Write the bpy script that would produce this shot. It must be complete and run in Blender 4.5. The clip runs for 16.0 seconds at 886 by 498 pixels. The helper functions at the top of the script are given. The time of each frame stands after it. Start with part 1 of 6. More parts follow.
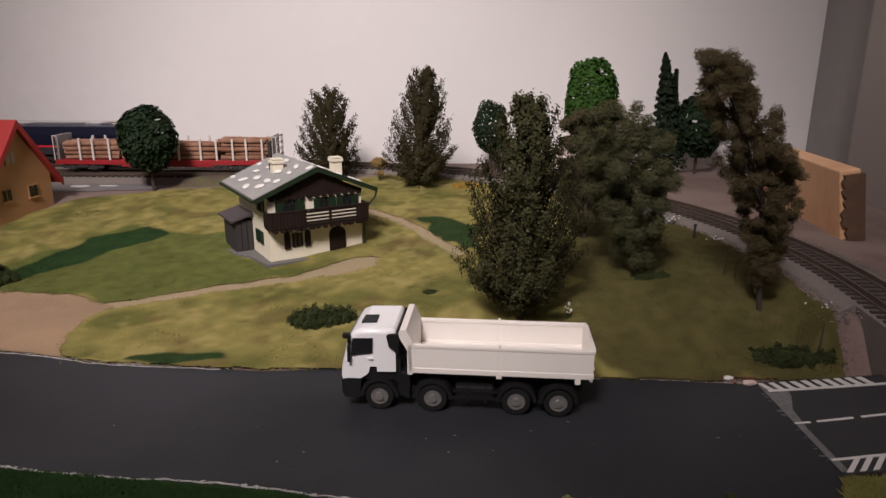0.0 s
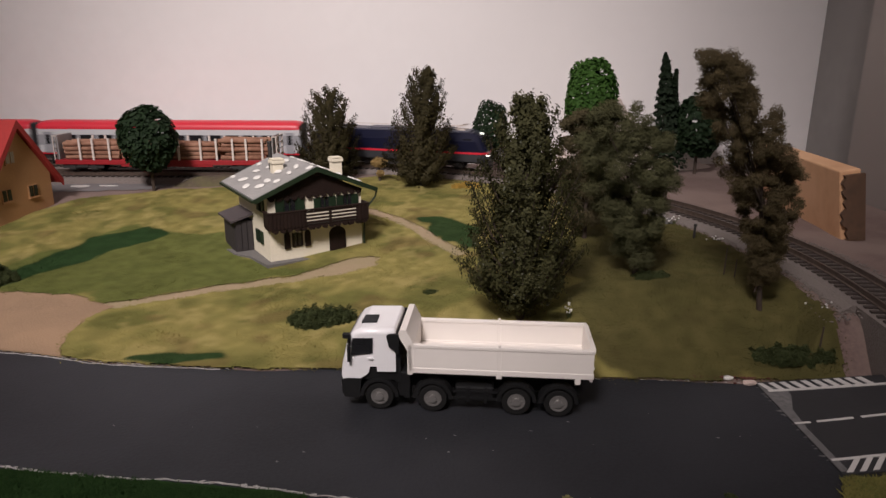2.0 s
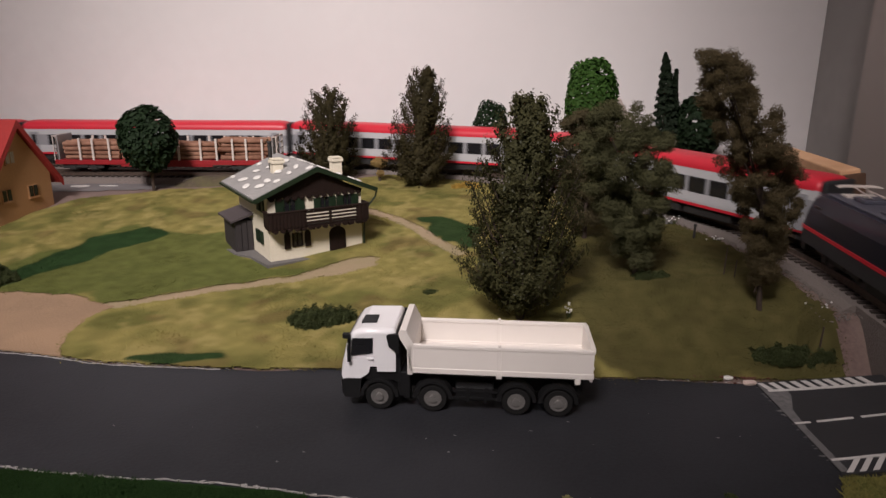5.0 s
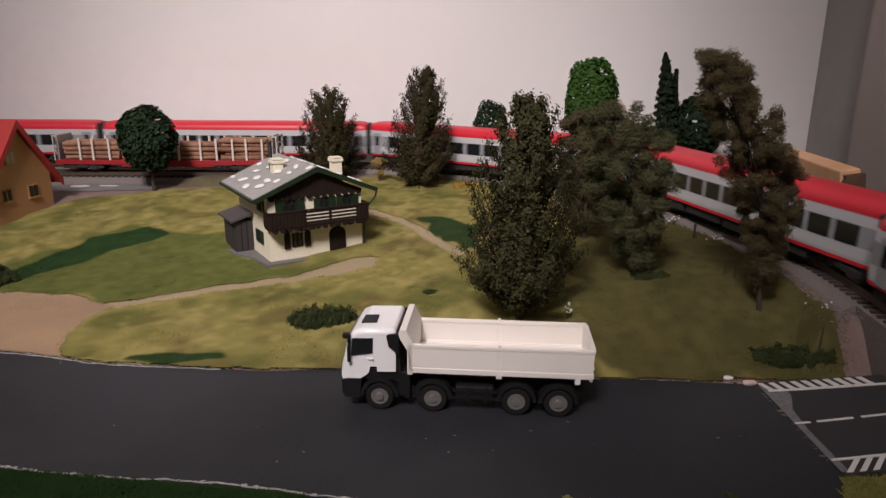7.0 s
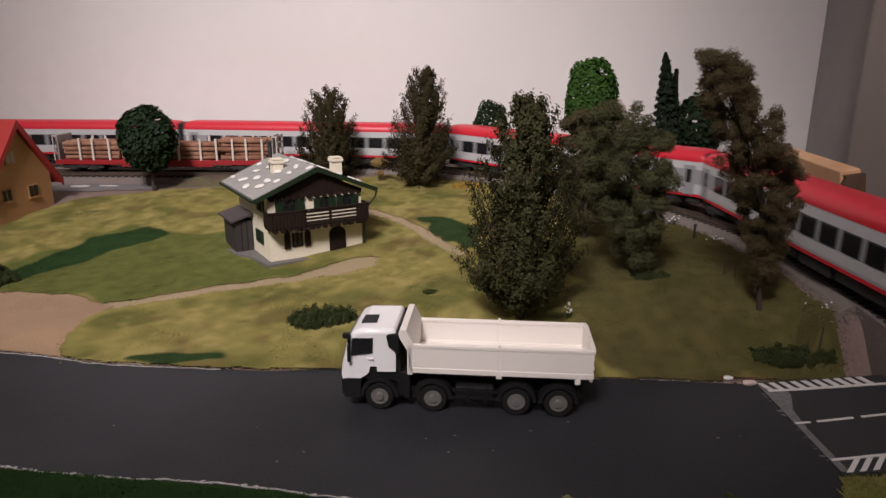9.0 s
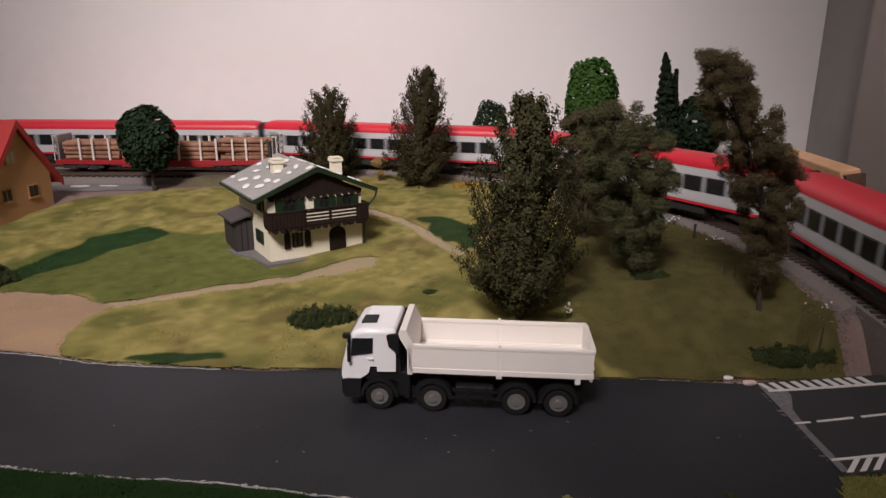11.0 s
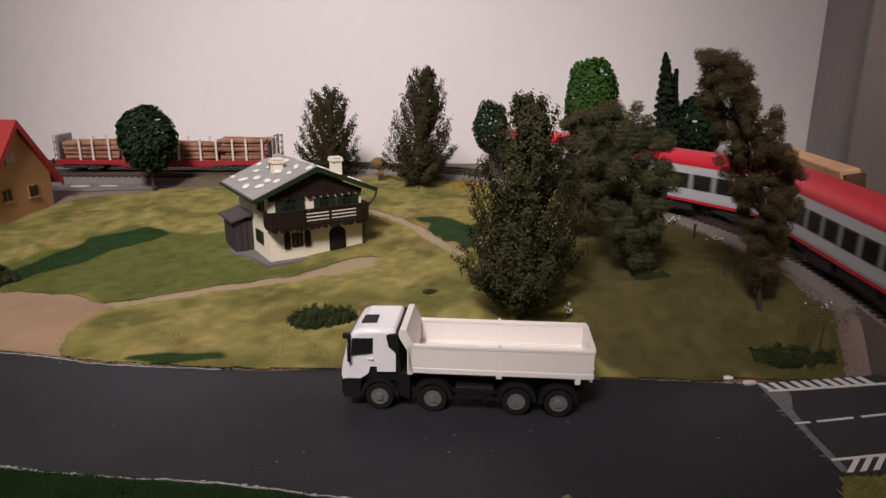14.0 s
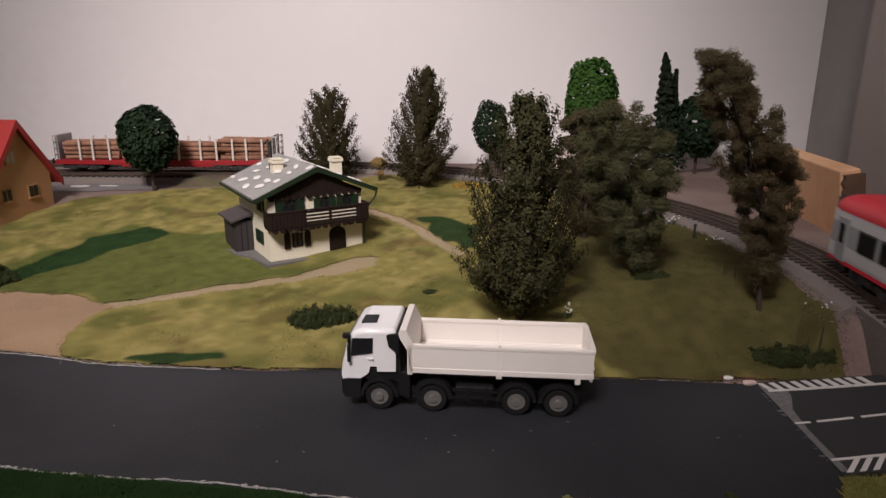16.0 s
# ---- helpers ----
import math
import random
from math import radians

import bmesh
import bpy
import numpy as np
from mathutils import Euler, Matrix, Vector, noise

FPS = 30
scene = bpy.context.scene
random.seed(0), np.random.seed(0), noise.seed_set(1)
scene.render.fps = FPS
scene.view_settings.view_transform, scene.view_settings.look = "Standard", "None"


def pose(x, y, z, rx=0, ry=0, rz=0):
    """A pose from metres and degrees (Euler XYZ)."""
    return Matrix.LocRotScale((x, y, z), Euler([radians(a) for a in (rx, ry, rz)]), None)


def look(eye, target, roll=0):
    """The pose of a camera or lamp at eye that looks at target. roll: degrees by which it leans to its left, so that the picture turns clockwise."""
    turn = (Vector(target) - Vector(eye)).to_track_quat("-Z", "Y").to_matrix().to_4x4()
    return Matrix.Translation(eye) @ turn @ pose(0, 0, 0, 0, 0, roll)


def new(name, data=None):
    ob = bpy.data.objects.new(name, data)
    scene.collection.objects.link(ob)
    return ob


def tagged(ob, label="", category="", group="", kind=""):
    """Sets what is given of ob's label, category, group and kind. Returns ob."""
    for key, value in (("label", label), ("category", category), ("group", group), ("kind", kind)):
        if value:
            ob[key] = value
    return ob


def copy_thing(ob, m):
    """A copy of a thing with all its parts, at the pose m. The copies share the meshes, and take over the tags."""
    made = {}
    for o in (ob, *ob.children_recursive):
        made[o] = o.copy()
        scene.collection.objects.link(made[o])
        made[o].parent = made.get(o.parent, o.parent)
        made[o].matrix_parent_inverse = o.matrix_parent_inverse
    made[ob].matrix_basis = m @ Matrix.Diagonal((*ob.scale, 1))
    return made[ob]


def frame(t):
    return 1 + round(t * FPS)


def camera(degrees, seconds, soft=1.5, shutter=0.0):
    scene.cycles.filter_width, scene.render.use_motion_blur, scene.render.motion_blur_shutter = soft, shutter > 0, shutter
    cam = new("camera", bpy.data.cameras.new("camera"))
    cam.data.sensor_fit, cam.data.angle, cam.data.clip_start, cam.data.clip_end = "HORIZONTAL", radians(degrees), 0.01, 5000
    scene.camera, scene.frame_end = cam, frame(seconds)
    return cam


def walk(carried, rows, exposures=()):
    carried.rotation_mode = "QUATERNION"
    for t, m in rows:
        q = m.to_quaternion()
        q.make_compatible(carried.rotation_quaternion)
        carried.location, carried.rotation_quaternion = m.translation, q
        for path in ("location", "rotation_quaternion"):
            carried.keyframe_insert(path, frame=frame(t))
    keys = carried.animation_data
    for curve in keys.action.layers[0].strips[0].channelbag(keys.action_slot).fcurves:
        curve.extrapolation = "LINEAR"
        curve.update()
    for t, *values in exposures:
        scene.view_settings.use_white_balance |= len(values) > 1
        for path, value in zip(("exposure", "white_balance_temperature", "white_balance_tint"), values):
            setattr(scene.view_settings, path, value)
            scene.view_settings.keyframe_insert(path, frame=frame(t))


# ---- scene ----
cam = camera(66.9, 16.0, soft=1.45, shutter=0.7)
EYE = (0.0, 0.0, 0.1422)
AIM = look(EYE, (0.0, math.cos(radians(15.86)), 0.1422 - math.sin(radians(15.86))), 0.27)
walk(cam, [(0.0, AIM), (16.0, AIM)], exposures=[(0.0, 0.0), (16.0, 0.0)])

# ---- world and lamp ----
world = bpy.data.worlds.new("world")
scene.world = world
world.use_nodes = True
world.node_tree.nodes["Background"].inputs[0].default_value = (0.9, 0.85, 0.8, 1)
world.node_tree.nodes["Background"].inputs[1].default_value = 0.02


# Room lamp out of view, placed from the way the shadows fall.
LAMP = (-0.29, -0.48, 1.0)
bulb = bpy.data.lights.new("room_bulb", "POINT")
bulb.energy, bulb.color, bulb.shadow_soft_size = 15.0, (1.0, 0.9, 0.91), 0.15
new("room_bulb", bulb).location = LAMP
# Extra unseen spot, added to brighten the middle and let the edges fall off.
beam = bpy.data.lights.new("centre_pool_spot", "SPOT")
beam.energy, beam.color, beam.shadow_soft_size = 90, (1.0, 0.9, 0.89), 0.15
beam.spot_size, beam.spot_blend = radians(40), 1.0
new("centre_pool_spot", beam).matrix_basis = look(LAMP, (-0.1, 0.585, 0.1))


# ---- materials ----
def mat(name, c1, c2=None, scale=300.0, rough=0.6, bump=0.2, metal=0.0, wide=25.0, c3=None, glow=0.0, island=0.0, spec=0.5, clear=0.0):
    """Two scales of noise between c1 and c2, wide stains towards c3, fine relief."""
    m = bpy.data.materials.new(name)
    m.use_nodes = True
    nt = m.node_tree
    b = nt.nodes["Principled BSDF"]
    c2 = c2 or tuple(v * 0.8 for v in c1)
    c3 = c3 or tuple(0.5 * (u + v) * 0.92 for u, v in zip(c1, c2))
    co = nt.nodes.new("ShaderNodeTexCoord")
    fine = nt.nodes.new("ShaderNodeTexNoise")
    fine.inputs["Scale"].default_value, fine.inputs["Detail"].default_value = scale, 5
    big = nt.nodes.new("ShaderNodeTexNoise")
    big.inputs["Scale"].default_value, big.inputs["Detail"].default_value = wide, 4
    nt.links.new(co.outputs["Object"], fine.inputs["Vector"])
    nt.links.new(co.outputs["Object"], big.inputs["Vector"])
    ramp = nt.nodes.new("ShaderNodeMapRange")
    ramp.inputs[1].default_value, ramp.inputs[2].default_value = 0.3, 0.7
    nt.links.new(fine.outputs[0], ramp.inputs[0])
    mix = nt.nodes.new("ShaderNodeMixRGB")
    mix.inputs[1].default_value, mix.inputs[2].default_value = (*c1, 1), (*c2, 1)
    if island:
        geo = nt.nodes.new("ShaderNodeNewGeometry")
        blend = nt.nodes.new("ShaderNodeMix")
        blend.inputs[0].default_value = island
        nt.links.new(ramp.outputs[0], blend.inputs[2])
        nt.links.new(geo.outputs["Random Per Island"], blend.inputs[3])
        nt.links.new(blend.outputs[0], mix.inputs[0])
    else:
        nt.links.new(ramp.outputs[0], mix.inputs[0])
    ramp2 = nt.nodes.new("ShaderNodeMapRange")
    ramp2.inputs[1].default_value, ramp2.inputs[2].default_value = 0.4, 0.62
    nt.links.new(big.outputs[0], ramp2.inputs[0])
    mix2 = nt.nodes.new("ShaderNodeMixRGB")
    nt.links.new(ramp2.outputs[0], mix2.inputs[0])
    nt.links.new(mix.outputs[0], mix2.inputs[1])
    mix2.inputs[2].default_value = (*c3, 1)
    nt.links.new(mix2.outputs[0], b.inputs["Base Color"])
    b.inputs["Roughness"].default_value, b.inputs["Metallic"].default_value = rough, metal
    b.inputs["Specular IOR Level"].default_value = spec
    b.inputs["Coat Weight"].default_value = clear
    if bump:
        bp = nt.nodes.new("ShaderNodeBump")
        bp.inputs["Strength"].default_value, bp.inputs["Distance"].default_value = bump, 0.0006
        nt.links.new(fine.outputs[0], bp.inputs["Height"])
        nt.links.new(bp.outputs[0], b.inputs["Normal"])
    if glow:
        b.inputs["Emission Color"].default_value, b.inputs["Emission Strength"].default_value = (*c1, 1), glow
    return m


M_WALL = mat("wall_paint", (0.78, 0.75, 0.74), (0.75, 0.72, 0.71), 60, 0.85, 0.08, wide=2)
M_CEIL = mat("ceiling_paint", (0.8, 0.79, 0.77), (0.77, 0.76, 0.74), 60, 0.9, 0.05, wide=2)
M_FLOOR = mat("floor_wood", (0.24, 0.15, 0.09), (0.17, 0.1, 0.06), 8, 0.5, 0.1, wide=2)
M_GREYBOARD = mat("grey_board", (0.3, 0.28, 0.27), (0.26, 0.245, 0.235), 40, 0.7, 0.1, wide=5)
M_TAUPE = mat("taupe_laminate", (0.32, 0.28, 0.26), (0.29, 0.25, 0.235), 40, 0.6, 0.1, wide=5)
M_PINE = mat("pine_wood", (0.62, 0.35, 0.19), (0.52, 0.28, 0.145), 90, 0.6, 0.3, wide=14, c3=(0.68, 0.41, 0.235))
M_BARK_EDGE = mat("bark", (0.13, 0.07, 0.04), (0.07, 0.04, 0.025), 160, 0.9, 0.6)
M_TABLE = mat("plywood", (0.4, 0.29, 0.18), (0.34, 0.24, 0.15), 40, 0.7, 0.1, wide=6)
M_EARTH = mat("brown_earth", (0.17, 0.115, 0.1), (0.12, 0.08, 0.07), 500, 0.95, 0.8, wide=18, c3=(0.2, 0.145, 0.125))
M_SAND = mat("tan_sand", (0.3, 0.2, 0.125), (0.23, 0.15, 0.09), 900, 0.95, 0.8, wide=20, c3=(0.33, 0.215, 0.13))
M_PATH = mat("path_sand", (0.37, 0.28, 0.18), (0.28, 0.205, 0.125), 900, 0.95, 0.8, wide=14, c3=(0.28, 0.225, 0.125))
M_TURF_GREEN = mat("green_turf", (0.014, 0.037, 0.0105), (0.02, 0.047, 0.014), 420, 0.95, 1.0, wide=30, spec=0.1)
M_TURF_MID = mat("mid_green_turf", (0.098, 0.12, 0.032), (0.075, 0.096, 0.025), 140, 0.95, 0.3, wide=26, c3=(0.12, 0.125, 0.036), spec=0.1)
M_BLADE_GREEN = mat("green_fibre", (0.015, 0.038, 0.0105), (0.026, 0.053, 0.016), 200, 0.9, 0.0, wide=30, island=0.7, spec=0.06)
M_ASPHALT = mat("painted_asphalt", (0.0145, 0.0155, 0.0185), (0.021, 0.022, 0.026), 700, 0.6, 0.25, wide=9, c3=(0.03, 0.031, 0.036), spec=0.3)
M_ROADCARD = mat("printed_road", (0.022, 0.022, 0.024), (0.028, 0.028, 0.031), 900, 0.6, 0.15, wide=20)
M_ROADPALE = mat("worn_road", (0.17, 0.165, 0.165), (0.1, 0.097, 0.097), 500, 0.7, 0.3, wide=60)
M_LINE = mat("road_line", (0.62, 0.6, 0.58), (0.5, 0.48, 0.46), 700, 0.6, 0.2)
M_CRUMB = mat("white_edge", (0.5, 0.48, 0.46), (0.3, 0.28, 0.27), 600, 0.9, 0.4)
M_BALLAST = mat("ballast", (0.2, 0.17, 0.155), (0.12, 0.1, 0.09), 1100, 0.95, 1.0, wide=30, c3=(0.17, 0.145, 0.13))
M_SLEEPER = mat("sleeper", (0.045, 0.032, 0.027), (0.03, 0.022, 0.018), 400, 0.7, 0.3)
M_RAIL = mat("rail_steel", (0.22, 0.17, 0.14), (0.12, 0.09, 0.075), 300, 0.4, 0.1, metal=0.7)
M_GREYSTRIP = mat("grey_strip", (0.17, 0.16, 0.16), (0.14, 0.13, 0.13), 500, 0.85, 0.4)

M_WHITE = mat("white_plastic", (0.83, 0.78, 0.73), (0.8, 0.75, 0.7), 60, 0.38, 0.02, wide=12)
M_WHITECAB = mat("white_cab", (0.84, 0.83, 0.84), (0.82, 0.81, 0.82), 60, 0.25, 0.02, wide=12, clear=0.3)
M_BLACKP = mat("black_plastic", (0.007, 0.007, 0.0075), (0.01, 0.01, 0.0105), 300, 0.6, 0.1, spec=0.3)
M_TYRE = mat("tyre_rubber", (0.008, 0.008, 0.008), (0.012, 0.0115, 0.011), 300, 0.85, 0.2, spec=0.25)
M_RIM = mat("rim_silver", (0.33, 0.315, 0.3), (0.24, 0.23, 0.22), 400, 0.38, 0.1, metal=0.55)
M_DARKGLASS = mat("dark_glass", (0.012, 0.012, 0.014), (0.016, 0.016, 0.018), 30, 0.12, 0.0)
M_RED = mat("coach_red", (0.6, 0.02, 0.04), (0.55, 0.018, 0.036), 80, 0.42, 0.02, wide=9)
M_COACH = mat("coach_grey", (0.3, 0.3, 0.315), (0.27, 0.27, 0.285), 80, 0.42, 0.02, wide=9)
M_COACHLIGHT = mat("coach_pale_grey", (0.52, 0.52, 0.53), (0.48, 0.48, 0.49), 80, 0.42, 0.02, wide=9)
M_UNDER = mat("underframe_black", (0.016, 0.015, 0.015), (0.03, 0.027, 0.025), 300, 0.7, 0.3)
M_WHEEL = mat("wheel_steel", (0.1, 0.09, 0.085), (0.06, 0.055, 0.05), 300, 0.45, 0.1, metal=0.7)
M_GANGWAY = mat("gangway_rubber", (0.022, 0.022, 0.024), (0.016, 0.016, 0.018), 300, 0.8, 0.2)
M_LOCOBLUE = mat("night_blue", (0.007, 0.008, 0.026), (0.006, 0.007, 0.022), 80, 0.3, 0.02, wide=9, clear=0.2)
M_LOCOSKIRT = mat("loco_skirt", (0.03, 0.03, 0.034), (0.022, 0.022, 0.026), 200, 0.5, 0.05)
M_LOCOROOF = mat("loco_roof", (0.09, 0.09, 0.12), (0.06, 0.06, 0.08), 200, 0.5, 0.1)
M_LAMPGLOW = mat("headlight", (1.0, 0.95, 0.88), (1.0, 0.95, 0.88), 10, 0.3, 0.0, glow=4.0)
M_WAGONRED = mat("wagon_red", (0.33, 0.014, 0.02), (0.27, 0.012, 0.017), 200, 0.5, 0.1)
M_STAKE = mat("stake_grey", (0.68, 0.6, 0.55), (0.56, 0.5, 0.46), 300, 0.55, 0.1)
M_BULKHEAD = mat("bulkhead_grey", (0.3, 0.29, 0.29), (0.25, 0.24, 0.24), 300, 0.5, 0.1)
M_LOG = mat("log_wood", (0.28, 0.145, 0.095), (0.15, 0.07, 0.046), 350, 0.85, 0.5, wide=60, c3=(0.31, 0.17, 0.115), spec=0.2, island=0.3)
M_LOGEND = mat("log_end", (0.6, 0.42, 0.27), (0.5, 0.34, 0.2), 500, 0.8, 0.3)

M_STUCCO = mat("cream_stucco", (0.76, 0.70, 0.56), (0.71, 0.65, 0.51), 500, 0.8, 0.25, wide=30)
M_SLATE = mat("grey_roof", (0.31, 0.3, 0.29), (0.25, 0.245, 0.235), 500, 0.7, 0.4, wide=40)
M_ROOFSTONE = mat("white_stone", (0.72, 0.7, 0.66), (0.6, 0.58, 0.55), 500, 0.8, 0.3)
M_GREENTRIM = mat("green_trim", (0.011, 0.025, 0.01), (0.008, 0.019, 0.008), 300, 0.5, 0.1)
M_DARKWOOD = mat("dark_wood", (0.021, 0.011, 0.0085), (0.013, 0.008, 0.0065), 400, 0.65, 0.3, spec=0.2)
M_SHEDWOOD = mat("shed_wood", (0.035, 0.029, 0.03), (0.025, 0.021, 0.021), 400, 0.7, 0.3)
M_SHEDROOF = mat("shed_roof", (0.075, 0.06, 0.062), (0.055, 0.045, 0.046), 400, 0.7, 0.3)
M_PLINTH = mat("plinth_grey", (0.15, 0.142, 0.135), (0.11, 0.105, 0.1), 500, 0.8, 0.3)
M_OCHRE = mat("ochre_wall", (0.49, 0.265, 0.125), (0.44, 0.235, 0.11), 400, 0.6, 0.15, wide=25)
M_ROOFRED = mat("red_roof", (0.34, 0.03, 0.027), (0.29, 0.025, 0.023), 300, 0.5, 0.2)
M_CURTAIN = mat("pale_curtain", (0.5, 0.45, 0.4), (0.3, 0.25, 0.2), 900, 0.7, 0.1)

M_TRUNK = mat("tree_trunk", (0.06, 0.04, 0.028), (0.035, 0.024, 0.018), 500, 0.9, 0.5)


def leaf_mat(name, a, b, through_light=0.35):
    """Foliage flock: part of the light passes through each leaf."""
    m = mat(name, a, b, 90, 0.7, 0.0, wide=40, island=0.7, spec=0.25)
    nt = m.node_tree
    front = nt.nodes["Principled BSDF"]
    back = nt.nodes.new("ShaderNodeBsdfTranslucent")
    nt.links.new(front.inputs["Base Color"].links[0].from_socket, back.inputs["Color"])
    both = nt.nodes.new("ShaderNodeMixShader")
    both.inputs[0].default_value = through_light
    nt.links.new(front.outputs[0], both.inputs[1])
    nt.links.new(back.outputs[0], both.inputs[2])
    nt.links.new(both.outputs[0], nt.nodes["Material Output"].inputs["Surface"])
    return m


L_ROUND = leaf_mat("leaf_dark_green", (0.0108, 0.0252, 0.0096), (0.0264, 0.0504, 0.0204))
L_POPLAR = leaf_mat("leaf_poplar", (0.0378, 0.0324, 0.012), (0.0729, 0.0594, 0.0228))
L_BIG = leaf_mat("leaf_big_tree", (0.039, 0.0406, 0.0143), (0.087, 0.084, 0.0325))
L_BRIGHT = leaf_mat("leaf_bright_green", (0.032, 0.09, 0.014), (0.07, 0.155, 0.028))
L_CYP = leaf_mat("leaf_cypress", (0.0088, 0.0187, 0.0088), (0.0242, 0.0396, 0.0187))
L_TALL = leaf_mat("leaf_brown_green", (0.091, 0.0697, 0.033), (0.1313, 0.1003, 0.048))
L_FOAM = leaf_mat("leaf_olive", (0.0875, 0.08925, 0.04025), (0.119, 0.1173, 0.05425))
L_FOAMBROWN = leaf_mat("leaf_olive_brown", (0.0935, 0.0782, 0.0391), (0.136, 0.1122, 0.0578))
L_TAN = leaf_mat("leaf_straw", (0.34, 0.23, 0.09), (0.46, 0.33, 0.14))
L_YELLOW = leaf_mat("leaf_yellow", (0.5, 0.33, 0.06), (0.6, 0.42, 0.12))
L_SPECK = leaf_mat("leaf_pale_speck", (0.11, 0.115, 0.075), (0.21, 0.215, 0.16))
L_BUSH = leaf_mat("leaf_bush", (0.04, 0.055, 0.018), (0.08, 0.095, 0.034))
L_PALE = leaf_mat("leaf_pale_tuft", (0.32, 0.3, 0.13), (0.42, 0.4, 0.2))


# ---- mesh helpers ----
def part(name, bm, material, parent=None, label=""):
    me = bpy.data.meshes.new(name)
    bm.normal_update()
    bm.to_mesh(me)
    bm.free()
    me.materials.append(material)
    ob = new(name, me)
    if parent:
        ob.parent = parent
    return tagged(ob, label)


def raw(name, verts, faces, material, parent=None, label="", smooth=False):
    me = bpy.data.meshes.new(name)
    me.from_pydata(verts, [], faces)
    me.materials.append(material)
    if smooth:
        me.polygons.foreach_set("use_smooth", [True] * len(me.polygons))
    ob = new(name, me)
    if parent:
        ob.parent = parent
    return tagged(ob, label)


def thing(name, m, label, category, group="", kind=""):
    ob = new(name)
    ob.empty_display_size = 0.01
    ob.matrix_basis = m
    return tagged(ob, label, category, group, kind)


def box(bm, x0, x1, y0, y1, z0, z1, bevel=0.0):
    vs = bmesh.ops.create_cube(bm, size=1.0)["verts"]
    for v in vs:
        v.co = Vector((x0 + (v.co.x + 0.5) * (x1 - x0), y0 + (v.co.y + 0.5) * (y1 - y0), z0 + (v.co.z + 0.5) * (z1 - z0)))
    if bevel:
        es = list({e for v in vs for e in v.link_edges})
        bmesh.ops.bevel(bm, geom=es, offset=bevel, segments=2, affect="EDGES", profile=0.5)
    return bm


def boxes(*rows, bevel=0.0):
    bm = bmesh.new()
    for r in rows:
        box(bm, *r, bevel=bevel)
    return bm


def prism(bm, outline, axis, a, b):
    """An outline of (u, v) pushed from a to b along an axis: x keeps (y, z), y keeps (x, z), z keeps (x, y)."""
    def at(u, v, w):
        return {"x": (w, u, v), "y": (u, w, v), "z": (u, v, w)}[axis]
    lo = [bm.verts.new(at(u, v, a)) for u, v in outline]
    hi = [bm.verts.new(at(u, v, b)) for u, v in outline]
    n = len(outline)
    bm.faces.new(lo[::-1])
    bm.faces.new(hi)
    for i in range(n):
        bm.faces.new((lo[i], lo[(i + 1) % n], hi[(i + 1) % n], hi[i]))
    bmesh.ops.recalc_face_normals(bm, faces=bm.faces[:])
    return bm


def disc(bm, centre, axis, r, h, n=20, r2=None):
    turn = {"x": Matrix.Rotation(math.pi / 2, 4, "Y"), "y": Matrix.Rotation(math.pi / 2, 4, "X"), "z": Matrix.Identity(4)}[axis]
    bmesh.ops.create_cone(bm, cap_ends=True, segments=n, radius1=r, radius2=r if r2 is None else r2, depth=h, matrix=Matrix.Translation(centre) @ turn)
    return bm


def ring(bm, centre, axis, r_out, r_in, h, n=24):
    """A tyre: a lathe of a rounded profile about an axis."""
    prof = [(r_in, -h / 2), (r_out * 0.93, -h / 2), (r_out, -h * 0.32), (r_out, h * 0.32), (r_out * 0.93, h / 2), (r_in, h / 2)]
    rows = []
    for i in range(n):
        a = 2 * math.pi * i / n
        row = []
        for r, w in prof:
            c, s = r * math.cos(a), r * math.sin(a)
            p = {"x": (w, c, s), "y": (c, w, s), "z": (c, s, w)}[axis]
            row.append(bm.verts.new(Vector(p) + Vector(centre)))
        rows.append(row)
    for i in range(n):
        p, q = rows[i], rows[(i + 1) % n]
        for j in range(len(prof)):
            k = (j + 1) % len(prof)
            bm.faces.new((p[j], p[k], q[k], q[j]))
    bmesh.ops.recalc_face_normals(bm, faces=bm.faces[:])
    return bm


def tube(bm, pts, radii, n=6):
    rows = []
    for i, (p, r) in enumerate(zip(pts, radii)):
        p = Vector(p)
        d = (Vector(pts[min(i + 1, len(pts) - 1)]) - Vector(pts[max(i - 1, 0)])).normalized()
        u = d.orthogonal().normalized()
        w = d.cross(u)
        rows.append([bm.verts.new(p + r * (math.cos(2 * math.pi * k / n) * u + math.sin(2 * math.pi * k / n) * w)) for k in range(n)])
    for a, b in zip(rows, rows[1:]):
        for k in range(n):
            bm.faces.new((a[k], a[(k + 1) % n], b[(k + 1) % n], b[k]))
    bm.faces.new(rows[0][::-1])
    bm.faces.new(rows[-1])
    return bm


def step(a, b, x):
    t = np.clip((np.asarray(x, float) - a) / (b - a), 0, 1)
    return t * t * (3 - 2 * t)


# ---- plan: the line of the railway and the lie of the land ----
CX, CY, RAD, EXTRA = -0.15, 0.3626, 0.372, 0.12
ARC = RAD * (math.pi / 2 + EXTRA)
STRAIGHT = 0.1
RAIL_Z = 0.032


